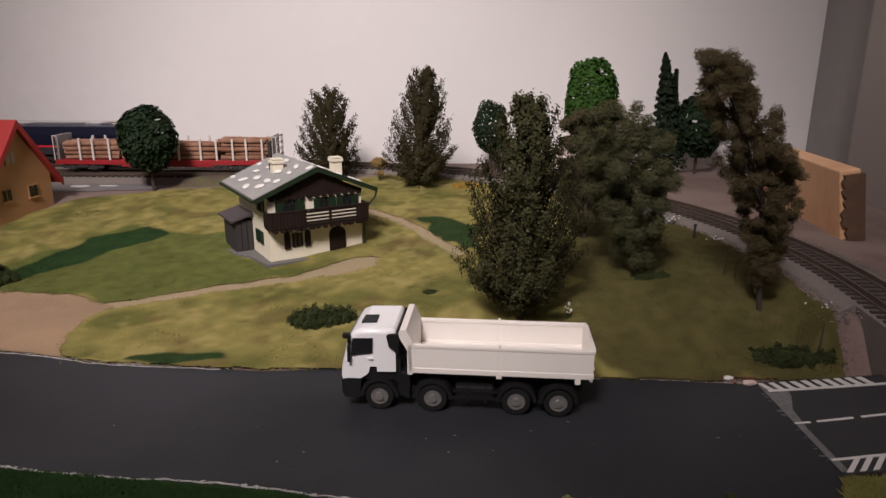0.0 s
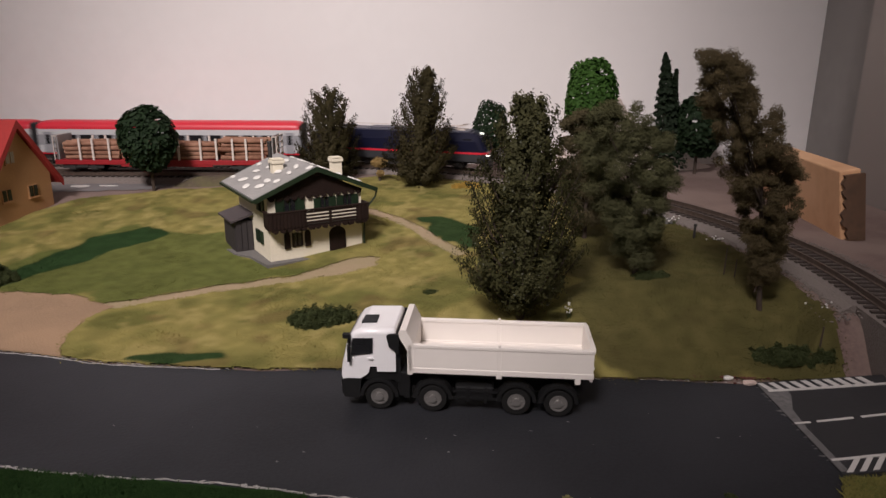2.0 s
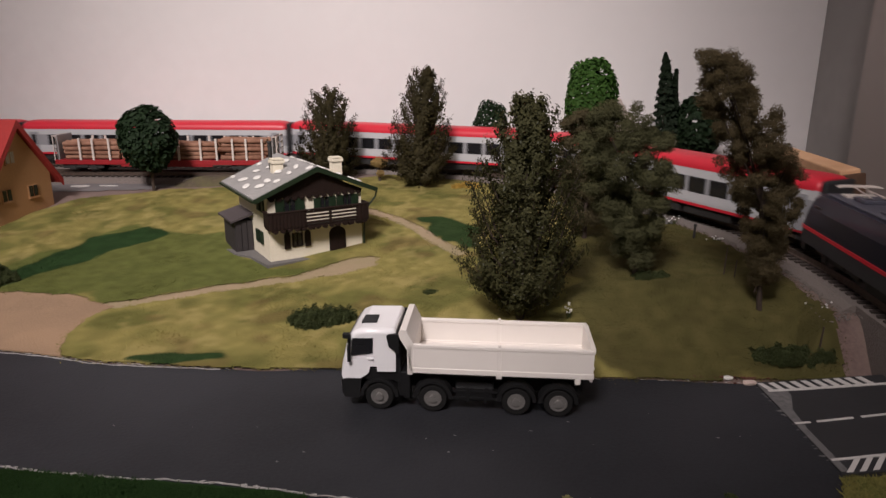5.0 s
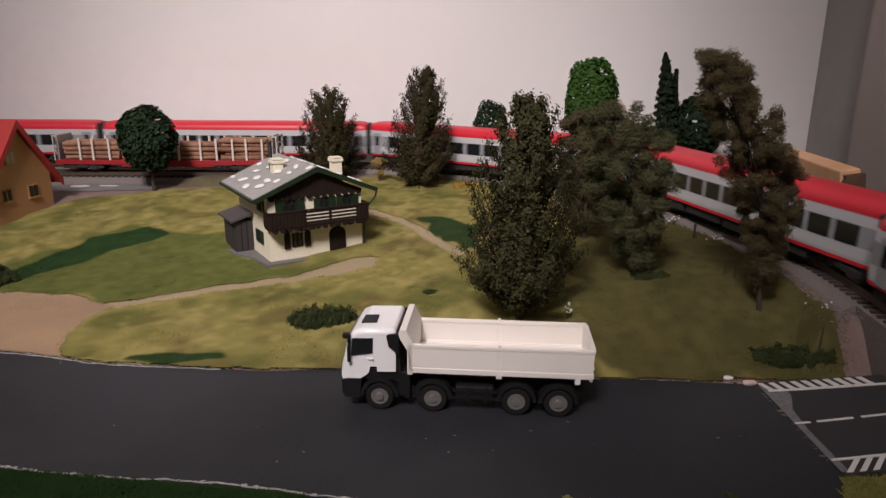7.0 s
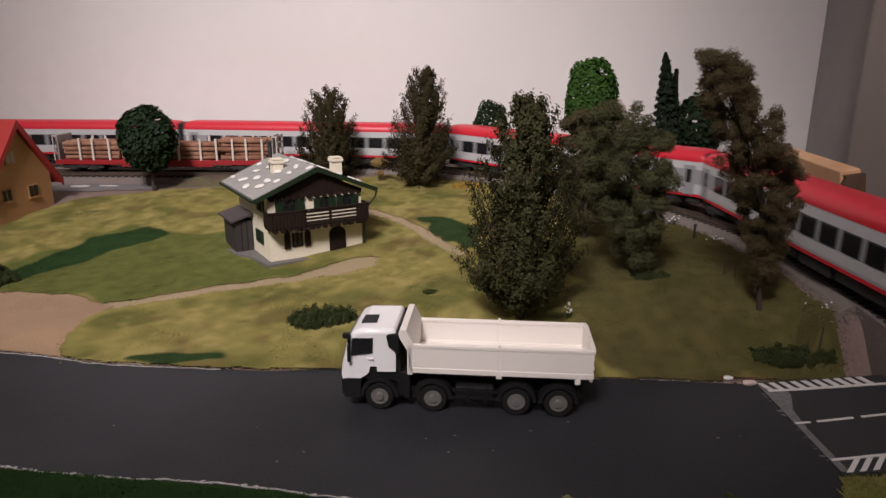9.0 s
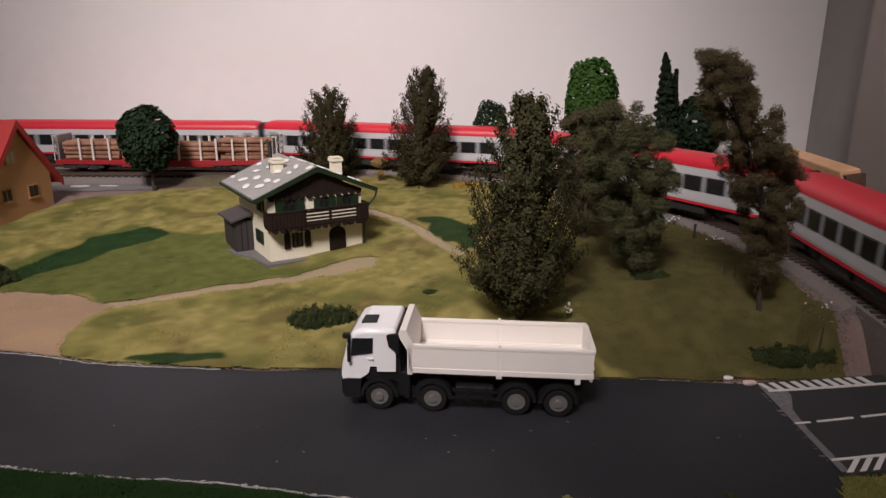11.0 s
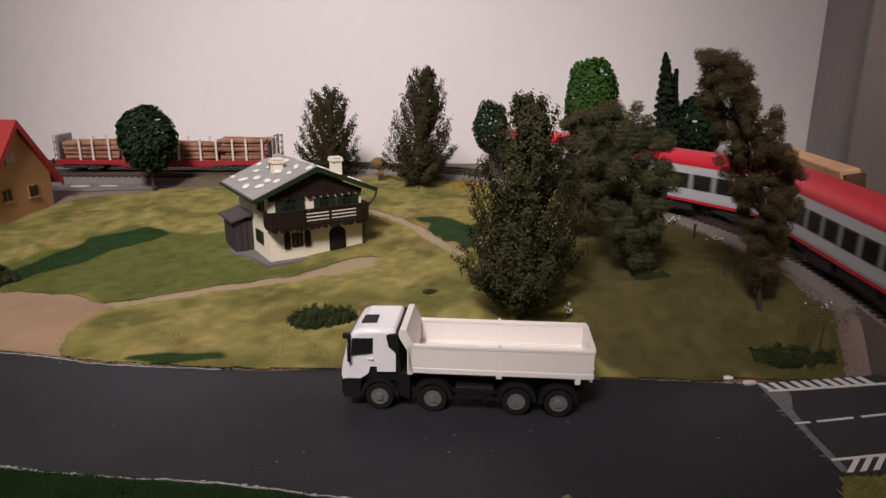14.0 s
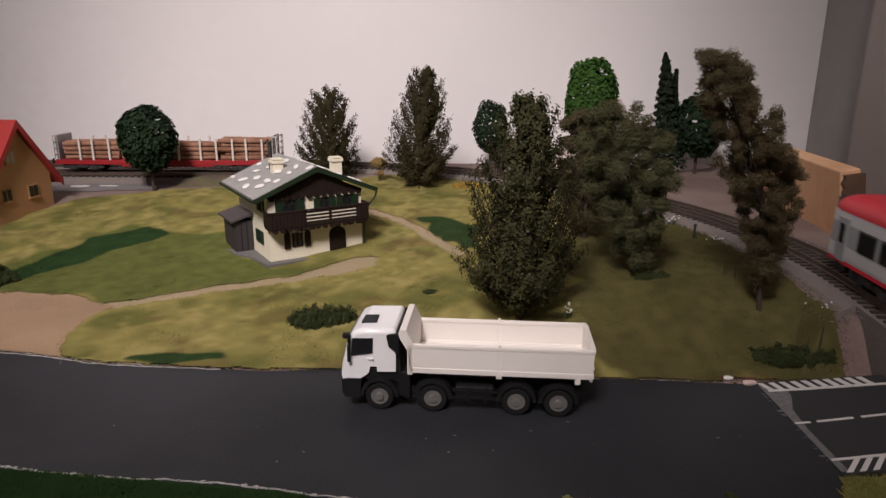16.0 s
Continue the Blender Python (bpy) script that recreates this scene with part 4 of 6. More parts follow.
# ---- log wagon on the siding ----
def log_wagon():
    s = -0.1225
    x, y, a = line_at(s, 0.063)
    c = thing("log_wagon", Matrix.Translation((x, y, RAIL_Z)) @ Matrix.Rotation(a, 4, "Z"), "red flat railway wagon with grey stakes loaded with timber", "railway wagon")
    h = 0.109
    part("frame", boxes((-h, h, -0.0142, -0.0122, 0.0082, 0.0128), (-h, h, 0.0122, 0.0142, 0.0082, 0.0128), (-h, h, -0.0125, 0.0125, 0.0112, 0.0128), (-h, -h + 0.003, -0.0145, 0.0145, 0.0082, 0.0128), (h - 0.003, h, -0.0145, 0.0145, 0.0082, 0.0128), (-0.045, 0.045, -0.0138, -0.0128, 0.0062, 0.009), bevel=0.0003), M_WAGONRED, c, "red steel frame")
    for sx in (-0.0836, -0.0709, -0.0549, -0.0383, -0.0205, -0.0040, 0.0130, 0.0346, 0.0501, 0.0661, 0.0793, 0.0950):
        for sy in (-1, 1):
            part("stake", boxes((sx - 0.001, sx + 0.001, sy * 0.0138 - 0.0009, sy * 0.0138 + 0.0009, 0.0125, 0.0338), bevel=0.0002), M_STAKE, c, "pale grey stake")
    for d in (-1, 1):
        x0 = d * (h - 0.004)
        part("bulkhead", boxes((x0 - 0.0006, x0 + 0.0006, -0.0135, 0.0135, 0.0125, 0.0365), bevel=0.0002), M_BULKHEAD, c, "grey end bulkhead")
        rows = [(x0 + d * 0.004 - 0.0004, x0 + d * 0.004 + 0.0004, yy - 0.0005, yy + 0.0005, 0.0125, 0.0362) for yy in (-0.0135, -0.0085, 0.0085, 0.0135)]
        rows += [(x0 + d * 0.004 - 0.0004, x0 + d * 0.004 + 0.0004, -0.0135, 0.0135, z - 0.0005, z + 0.0005) for z in (0.0175, 0.0235, 0.0295, 0.0358)]
        rows += [(min(x0, x0 + d * 0.004), max(x0, x0 + d * 0.004), yy - 0.0005, yy + 0.0005, 0.0354, 0.0362) for yy in (-0.0135, 0.0135)]
        part("end_ladder", boxes(*rows), M_STAKE, c, "pale grey end ladder")
    bm = bmesh.new()
    for d in (-1, 1):
        for yy in (-0.0095, 0.0095):
            disc(bm, (d * (h + 0.002), yy, 0.0112), "x", 0.0011, 0.004, 10)
            disc(bm, (d * (h + 0.004), yy, 0.0112), "x", 0.0026, 0.0006, 14)
    part("buffers", bm, M_UNDER, c)
    bm = bmesh.new()
    ring(bm, (-0.026, -0.0143, 0.0085), "y", 0.0027, 0.0021, 0.0006, 18)
    box(bm, -0.0283, -0.0237, -0.0145, -0.0141, 0.0082, 0.0088)
    part("handwheel", bm, M_STAKE, c, "white brake handwheel")
    for bx in (-0.083, 0.083):
        bogie(c, bx, 0.0207)
    return c


WAGON = log_wagon()


def log_pile():
    rng = random.Random(21)
    base = WAGON.matrix_basis
    for x0, x1, layers, r in ((-0.1015, -0.0475, 4, 0.0023), (-0.0445, -0.002, 4, 0.0022), (0.0025, 0.0505, 4, 0.0022), (0.0535, 0.101, 5, 0.0022)):
        for k in range(layers):
            n = 5
            for j in range(n):
                rr = r * rng.uniform(0.72, 1.1)
                yy = (j - (n - 1) / 2) * 0.00495 + (0.0008 if k % 2 else -0.0008)
                z = 0.0128 + r + k * r * 1.86
                a, b = x0 + rng.uniform(-0.003, 0.004), x1 + rng.uniform(-0.004, 0.003)
                tilt, skew = rng.uniform(-0.0007, 0.0007), rng.uniform(-0.0006, 0.0006)
                bm = bmesh.new()
                m = 5
                tube(bm, [(a + (b - a) * i / m, yy + skew * (i / m - 0.5) * 2 + rng.gauss(0, 0.0002), z + tilt * (i / m - 0.5) * 2 + rng.gauss(0, 0.00018)) for i in range(m + 1)], [rr * rng.uniform(0.93, 1.05) for _ in range(m + 1)], 10)
                ob = part("log", bm, M_LOG)
                ob.data.materials.append(M_LOGEND)
                for p in list(ob.data.polygons)[-2:]:
                    p.material_index = 1
                ob.matrix_basis = base
                tagged(ob, "peeled reddish-brown log stacked on the wagon", "log", "logs on the wagon")


log_pile()


# ---- chalet: x along its front, y to its back, z up from its plinth ----
def arch_outline(w, h, n=8):
    pts = [(-w / 2, 0.0), (w / 2, 0.0), (w / 2, h - w * 0.42)]
    for i in range(1, n):
        a = math.pi * i / n
        pts.append((w / 2 * math.cos(a), h - w * 0.42 + w * 0.42 * math.sin(a)))
    return pts + [(-w / 2, h - w * 0.42)]


def shifted(outline, dx, dz):
    return [(u + dx, v + dz) for u, v in outline]


def chalet():
    c = thing("chalet", pose(-0.1185, 0.4417, 0.0062, 0, 0, 32.0), "cream alpine chalet model with dark balcony and grey roof", "house")
    w, d, eave, apex = 0.0693, 0.07, 0.0438, 0.0622
    mid, o = w / 2, 0.0099
    part("wall", prism(bmesh.new(), [(0, -0.004), (w, -0.004), (w, eave + 0.002), (mid, apex - 0.002), (0, eave + 0.002)], "y", 0.0, d), M_STUCCO, c, "cream stucco walls")
    part("plinth", prism(bmesh.new(), [(-0.0185, 0.064), (-0.0175, 0.046), (-0.0155, 0.034), (-0.008, 0.021), (-0.0042, -0.0065), (0.022, -0.0068), (0.041, -0.0066), (w + 0.004, -0.004), (w + 0.004, d + 0.004), (-0.0185, d + 0.004)], "z", -0.006, 0.0006), M_PLINTH, c, "grey base plate")
    vf, vb, t = -0.0047, 0.0779, 0.0019
    for sgn, word in ((-1, "left"), (1, "right")):
        e = (mid + sgn * (mid + o), eave + 0.0003)
        part("roof", prism(bmesh.new(), [(mid, apex + 0.0003), e, (e[0], e[1] + t), (mid, apex + 0.0003 + t)], "y", vf, vb), M_SLATE, c, "grey shingle roof slope")
        part("bargeboard", prism(bmesh.new(), [(mid, apex - 0.001), (e[0], e[1] - 0.001), (e[0] + sgn * 0.0006, e[1] + t), (mid, apex + 0.0006 + t)], "y", vf - 0.0014, vf + 0.0002), M_GREENTRIM, c, "dark green bargeboard")
        part("gutter", boxes((min(e[0], e[0] + sgn * 0.0016), max(e[0], e[0] + sgn * 0.0016), vf, vb, e[1] - 0.0006, e[1] + 0.0014), bevel=0.0003), M_GREENTRIM, c, "dark green gutter")
    bm = bmesh.new()
    tube(bm, [(w + o + 0.001, vf + 0.001, eave), (w + o + 0.0008, vf + 0.003, eave - 0.005), (w + 0.002, -0.002, eave - 0.014), (w + 0.001, -0.0012, 0.012), (w + 0.001, -0.0012, 0.0)], [0.0007] * 5, 8)
    part("downpipe", bm, M_GREENTRIM, c, "dark green downpipe")
    # stones on the roof
    rng = random.Random(31)
    rise = (apex - eave) / (mid + o)
    for sgn in (-1, 1):
        for i in range(4):
            for j in range(4):
                u = 0.006 + (mid + o - 0.012) * (i + rng.uniform(-0.25, 0.25)) / 3.2
                v = vf + 0.008 + (vb - vf - 0.016) * (j + 0.5 * (i % 2) + rng.uniform(-0.25, 0.25)) / 3.6
                v = min(max(v, vf + 0.004), vb - 0.004)
                z = apex + 0.0028 - u * rise
                m4 = Matrix.Translation((mid + sgn * u, v, z)) @ Matrix.Rotation(sgn * math.atan(rise), 4, "Y") @ Matrix.Rotation(rng.uniform(-0.5, 0.5), 4, "Z") @ Matrix.Diagonal((0.0058 * rng.uniform(0.6, 1.2), 0.0085 * rng.uniform(0.6, 1.3), 0.0016, 1))
                bm = bmesh.new()
                bmesh.ops.create_icosphere(bm, subdivisions=2, radius=0.5, matrix=m4)
                for vtx in bm.verts:
                    vtx.co += Vector((rng.gauss(0, 0.00012), rng.gauss(0, 0.00012), 0))
                part("roof_stone", bm, M_ROOFSTONE, c, "white flat stone")
    # chimneys
    for cx, cy, z0, z1, s in ((0.019, 0.033, 0.048, 0.0655, 0.0038), (0.0645, 0.033, 0.045, 0.0635, 0.0036)):
        bm = boxes((cx - s, cx + s, cy - s, cy + s, z0, z1), (cx - s - 0.0009, cx + s + 0.0009, cy - s - 0.0009, cy + s + 0.0009, z1 - 0.0022, z1), bevel=0.0003)
        part("chimney", bm, M_STUCCO, c, "cream chimney")
        part("chimney_cap", boxes((cx - s - 0.0004, cx + s + 0.0004, cy - s - 0.0004, cy + s + 0.0004, z1 + 0.0004, z1 + 0.0012), *[(cx + a * s - 0.0006, cx + a * s + 0.0006, cy + b * s - 0.0006, cy + b * s + 0.0006, z1 - 0.0004, z1 + 0.0006) for a in (-0.8, 0.8) for b in (-0.8, 0.8)]), M_STUCCO, c)
    bm = bmesh.new()
    tube(bm, [(0.0185, 0.045, 0.05), (0.0185, 0.045, 0.0765)], [0.0015, 0.0014], 12)
    disc(bm, (0.0185, 0.045, 0.077), "z", 0.0019, 0.0012, 12)
    part("flue", bm, M_UNDER, c, "thin black stove flue")
    # gable boarding with a scalloped lower edge
    pts = [(0.0, eave + 0.0018), (mid, apex - 0.001), (w, eave + 0.0018)]
    low = []
    n = 13
    for i in range(n):
        for k in range(5):
            a = math.pi * k / 4
            low.append((w - (i + 0.5 - 0.5 * math.cos(a)) * w / n, eave + 0.001 - 0.0012 * math.sin(a)))
    part("gable_cladding", prism(bmesh.new(), pts + low, "y", -0.0013, -0.0001), M_DARKWOOD, c, "dark brown scalloped gable boards")
    for i in range(n):
        bm = bmesh.new()
        u = (i + 0.5) * w / n
        prism(bm, [(u + 0.0021 * math.cos(math.pi * k / 6), eave + 0.0006 - 0.002 * math.sin(math.pi * k / 6)) for k in range(7)], "y", -0.002, -0.0014)
        part("scallop", bm, M_DARKWOOD, c)
    # balcony
    by, fz = -0.0095, 0.0243
    b = part("balcony", boxes((-0.0025, w + 0.001, by, 0.0, fz, fz + 0.0016), *[(x - 0.0007, x + 0.0007, by + 0.0004, 0.0, fz - 0.0024, fz + 0.0001) for x in np.linspace(0.002, w - 0.004, 8)]), M_DARKWOOD, c, "dark brown timber balcony")
    for x0, x1 in ((-0.0025, 0.0225), (0.0622, w + 0.001)):
        part("balustrade_panel", boxes((x0, x1, by - 0.001, by + 0.0002, fz + 0.0016, fz + 0.0115), bevel=0.0002), M_DARKWOOD, b)
        n_boards = int((x1 - x0) / 0.0024)
        for k in range(n_boards):
            xx = x0 + (k + 0.5) * (x1 - x0) / n_boards
            part("balustrade_board", boxes((xx - 0.00095, xx + 0.00095, by - 0.0014, by - 0.0009, fz + 0.0006, fz + 0.0112), bevel=0.00015), M_DARKWOOD, b)
    for k in range(4):
        z = fz + 0.0026 + k * 0.0024
        part("balustrade_rail", boxes((0.0225, 0.0622, by - 0.0009, by + 0.0001, z, z + 0.0013)), M_DARKWOOD, b)
    hz = fz + 0.0115
    part("handrail", boxes((-0.003, w + 0.0016, by - 0.0015, by + 0.0006, hz, hz + 0.0011), (-0.0035, -0.0015, by, 0.0, hz, hz + 0.0011), (w, w + 0.0016, by, 0.0, hz, hz + 0.0011), bevel=0.0002), M_DARKWOOD, b)
    for x in (0.0228, 0.0412, 0.0619):
        part("baluster", boxes((x - 0.0008, x + 0.0008, by - 0.0008, by + 0.0006, fz + 0.001, hz)), M_DARKWOOD, b)
    for x in (-0.0026, w + 0.0002):
        part("side_panel", boxes((x - 0.0005, x + 0.0005, by, 0.0, fz + 0.0016, hz)), M_DARKWOOD, b)
    for i in range(14):
        u = -0.001 + (i + 0.5) * (w + 0.001) / 14
        bm = prism(bmesh.new(), [(u + 0.0022 * math.cos(math.pi * k / 6), fz + 0.0003 - 0.0022 * math.sin(math.pi * k / 6)) for k in range(7)], "y", by - 0.0012, by - 0.0003)
        part("valance_tooth", bm, M_DARKWOOD, b)

    def window(name, x, z, ww, hh, shutters, arched=False, turn=None):
        base = new(name)
        base.parent = c
        base.empty_display_size = 0.003
        base.matrix_basis = turn or pose(x, 0, z)
        out = arch_outline(ww, hh) if arched else [(-ww / 2, 0), (ww / 2, 0), (ww / 2, hh), (-ww / 2, hh)]
        part("pane", prism(bmesh.new(), out, "y", -0.0004, 0.0006), M_DARKGLASS, base, "dark window pane")
        part("frame", boxes((-ww / 2 - 0.0005, -ww / 2 + 0.0003, -0.0009, 0.0, 0, hh), (ww / 2 - 0.0003, ww / 2 + 0.0005, -0.0009, 0.0, 0, hh), (-0.0003, 0.0003, -0.0008, 0.0, 0, hh), (-ww / 2, ww / 2, -0.0008, 0.0, -0.0004, 0.0004)), M_GREENTRIM if not arched else M_DARKWOOD, base, "thin window frame")
        for sgn in shutters:
            out2 = [(u * 0.62, v) for u, v in (arch_outline(ww, hh + 0.002) if arched else out)]
            dx = sgn * (ww * (1.12 if arched else 0.88))
            part("shutter", prism(bmesh.new(), shifted(out2, dx, -0.001 if arched else 0.0), "y", -0.0013, -0.0002), M_DARKWOOD if arched else M_GREENTRIM, base, "dark window shutter")
        return base

    window("window", 0.0198, 0.0094, 0.0066, 0.0098, (-1, 1), True)
    window("window", 0.0155, 0.0335, 0.0085, 0.0098, (-1, 1))
    window("window", 0.041, 0.0335, 0.0068, 0.0086, (-1, 1))
    window("window", 0.0582, 0.0335, 0.0068, 0.0086, (-1, 1))
    for v, z in ((0.0195, 0.0105), (0.0135, 0.0338)):
        window("window", 0, 0, 0.0062, 0.0085, (-1, 1), False, pose(0, v, z, 0, 0, -90))
    dr = part("door", prism(bmesh.new(), shifted(arch_outline(0.0126, 0.0196), 0.0498, 0.0004), "y", -0.0007, 0.0005), M_DARKWOOD, c, "dark arched front door")
    part("door_leaf", boxes((0.0443, 0.0495, -0.0011, -0.0005, 0.0008, 0.0145), (0.0501, 0.0553, -0.0011, -0.0005, 0.0008, 0.0145), bevel=0.0002), M_DARKWOOD, dr)
    # lean-to shed on its side
    sh = part("shed", boxes((-0.0128, -0.0002, 0.0372, 0.066, -0.001, 0.0228), bevel=0.0004), M_SHEDWOOD, c, "dark timber lean-to shed")
    for k in range(7):
        yy = 0.0392 + k * 0.0041
        part("board", boxes((-0.0134, -0.0127, yy - 0.0018, yy + 0.0018, 0.0, 0.0225)), M_SHEDWOOD, sh)
    for k in range(3):
        xx = -0.0107 + k * 0.0041
        part("board", boxes((xx - 0.0018, xx + 0.0018, 0.0365, 0.0373, 0.0, 0.0225)), M_SHEDWOOD, sh)
    part("shed_roof", prism(bmesh.new(), [(-0.0165, 0.0226), (0.0002, 0.0272), (0.0002, 0.0287), (-0.0165, 0.0241)], "y", 0.034, 0.0685), M_SHEDROOF, sh, "grey-brown sloping shed roof")


chalet()


# ---- ochre house with a red roof ----
def ochre_house():
    c = thing("ochre_house", pose(-0.3428, 0.5792, 0.0172, 0, 0, -100.7), "ochre house model with a steep red roof", "house")
    # x runs along the gable wall towards the viewer's side, y into the house's length (negative)
    span, eave, apex, deep = 0.0655, 0.0285, 0.0725, 0.09
    mid = span / 2
    part("wall", prism(bmesh.new(), [(0, -0.012), (span, -0.012), (span, eave), (mid, apex - 0.0015), (0, eave)], "y", -deep, 0.0), M_OCHRE, c, "ochre yellow plaster walls")
    for sgn in (-1, 1):
        o = 0.0085
        rise = (apex - eave) / mid
        e = (mid + sgn * (mid + o), eave - o * rise + 0.0008)
        part("roof", prism(bmesh.new(), [(mid, apex), e, (e[0], e[1] + 0.003), (mid, apex + 0.0035)], "y", -deep - 0.004, 0.0045), M_ROOFRED, c, "red roof slope")
        part("bargeboard", prism(bmesh.new(), [(mid, apex - 0.003), (e[0], e[1] - 0.0022), (e[0] + sgn * 0.0004, e[1] + 0.0034), (mid, apex + 0.0039)], "y", 0.0043, 0.0056), M_ROOFRED, c, "red bargeboard")
    for x, z in ((0.0405, 0.0415), (0.0215, 0.011), (0.049, 0.012)):
        base = new("window")
        base.parent = c
        base.empty_display_size = 0.003
        base.matrix_basis = pose(x, 0, z)
        part("frame", boxes((-0.0052, 0.0052, -0.0002, 0.0007, -0.0002, 0.0102), bevel=0.0002), M_OCHRE, base, "ochre window surround")
        for sgn in (-1, 1):
            part("pane", boxes((min(sgn * 0.0006, sgn * 0.0042), max(sgn * 0.0006, sgn * 0.0042), 0.0004, 0.0011, 0.0006, 0.0095)), M_DARKGLASS if z < 0.03 else M_CURTAIN, base, "window pane with pale curtain")
        part("sill", boxes((-0.0056, 0.0056, 0.0, 0.0016, -0.001, -0.0001)), M_OCHRE, base)


ochre_house()


# ---- tipper lorry: x to its rear, y to its far side ----
def lorry():
    c = thing("tipper_lorry", pose(-0.0262, 0.2528, 0.0002, 0, 0, -4.48), "white four-axle tipper lorry model with open body", "lorry")
    rear = 0.0875
    # chassis
    part("chassis", boxes((-0.012, rear - 0.003, 0.0085, 0.0108, 0.0072, 0.0125), (-0.012, rear - 0.003, 0.0175, 0.0198, 0.0072, 0.0125), (0.004, 0.0095, 0.003, 0.0253, 0.0075, 0.0155), (rear - 0.006, rear - 0.004, 0.004, 0.0243, 0.0085, 0.0125), bevel=0.0003), M_BLACKP, c, "black chassis frame")
    part("side_tank", boxes((0.0315, 0.0475, 0.0008, 0.0075, 0.0052, 0.0118), bevel=0.0008), M_BLACKP, c, "black side tank")
    part("side_guard", boxes((0.0305, 0.049, 0.0003, 0.001, 0.0062, 0.0072), (0.0305, 0.049, 0.0003, 0.001, 0.0092, 0.0101), (0.036, 0.0375, 0.0, 0.0011, 0.005, 0.0115), (0.0435, 0.0448, 0.0, 0.0011, 0.005, 0.0115)), M_BLACKP, c)
    part("air_filter", boxes((0.0098, 0.0128, 0.001, 0.008, 0.005, 0.0165), bevel=0.0006), M_BLACKP, c)
    # wheels
    for x in (0.0, 0.0223, 0.0568, 0.074):
        for y, s in ((0.0, 1), (0.0283, -1)):
            wh = new("wheel")
            wh.parent = c
            wh.empty_display_size = 0.004
            wh.matrix_basis = pose(x, y + s * 0.0022, 0.0061, 0, 0, 0 if s > 0 else 180)
            part("tyre", ring(bmesh.new(), (0, 0, 0), "y", 0.0061, 0.0037, 0.0046, 28), M_TYRE, wh, "black rubber tyre")
            bm = bmesh.new()
            disc(bm, (0, -0.0008, 0), "y", 0.0038, 0.002, 24)
            ring(bm, (0, -0.0018, 0), "y", 0.0038, 0.0031, 0.0008, 24)
            disc(bm, (0, -0.0023, 0), "y", 0.0015, 0.0013, 16)
            for k in range(8):
                a = 2 * math.pi * k / 8
                disc(bm, (0.0024 * math.cos(a), -0.0019, 0.0024 * math.sin(a)), "y", 0.0003, 0.0006, 6)
            part("rim", bm, M_RIM, wh, "silver-grey rim")
    for x in (0.0, 0.0223, 0.0568, 0.074):
        for y0, y1 in ((-0.0005, 0.005), (0.0233, 0.0288)):
            pts = [(x + 0.0082 * math.cos(math.pi * k / 10), 0.0063 + 0.0079 * math.sin(math.pi * k / 10)) for k in range(11)]
            pts += [(x + 0.0067 * math.cos(math.pi * k / 10), 0.0063 + 0.0067 * math.sin(math.pi * k / 10)) for k in range(10, -1, -1)]
            part("mudguard", prism(bmesh.new(), pts, "y", y0, y1), M_BLACKP, c, "black plastic mudguard")
    # cab
    fx, bx = -0.0152, 0.0071
    outline = [(fx + 0.0002, 0.0138), (fx - 0.0004, 0.0155), (fx, 0.0215), (fx + 0.0016, 0.0285), (fx + 0.003, 0.0325), (fx + 0.0048, 0.0348), (fx + 0.008, 0.0361), (bx - 0.001, 0.0365), (bx, 0.0355), (bx, 0.0178), (-0.0007, 0.0176), (-0.0008, 0.0198), (-0.0036, 0.0197), (-0.0043, 0.0167), (-0.0077, 0.0142), (fx + 0.002, 0.0142)]
    bm = prism(bmesh.new(), outline, "y", -0.0005, 0.0288)
    long_edges = [e for e in bm.edges if abs(e.verts[0].co.y - e.verts[1].co.y) < 1e-6 and min(v.co.z for v in e.verts) > 0.02]
    bmesh.ops.bevel(bm, geom=long_edges, offset=0.0022, segments=4, affect="EDGES", profile=0.5)
    for face in bm.faces:
        face.smooth = face.calc_area() < 4e-5
    part("cab", bm, M_WHITECAB, c, "glossy white cab")
    part("bumper", prism(bmesh.new(), [(fx + 0.0006, 0.0055), (fx - 0.0004, 0.0075), (fx - 0.0006, 0.0136), (fx + 0.0078, 0.0143), (fx + 0.0072, 0.009), (fx + 0.0068, 0.0055)], "y", -0.0004, 0.0287), M_BLACKP, c, "black bumper")
    part("cab_step", boxes((-0.0082, 0.0075, 0.0008, 0.0275, 0.0132, 0.0185), bevel=0.0004), M_BLACKP, c, "black wheel arch and step")
    part("roof_hatch", prism(bmesh.new(), [(-0.0079, 0.0062), (-0.0016, 0.0067), (-0.0019, 0.0146), (-0.0077, 0.0139)], "z", 0.0355, 0.0369), M_GANGWAY, c, "dark roof hatch")
    for y in (-0.0008, 0.0291):
        part("side_window", prism(bmesh.new(), [(-0.0113, 0.0246), (-0.006, 0.0254), (-0.0024, 0.0259), (-0.0021, 0.0325), (-0.0106, 0.0322)], "y", y - 0.0002, y + 0.0002), M_DARKGLASS, c, "dark side window")
        part("door_handle", boxes((-0.0045, -0.0022, y - 0.0004, y + 0.0003, 0.0232, 0.0236)), M_WHITECAB, c)
        s = -1 if y < 0 else 1
        part("mirror", boxes((-0.0126, -0.0113, y + s * 0.0012 - 0.0007, y + s * 0.0012 + 0.0007, 0.0222, 0.0298), (-0.0124, -0.0112, y + s * 0.0002 - 0.0004, y + s * 0.001 + 0.0004, 0.0296, 0.0326), bevel=0.0003), M_BLACKP, c, "black wing mirror")
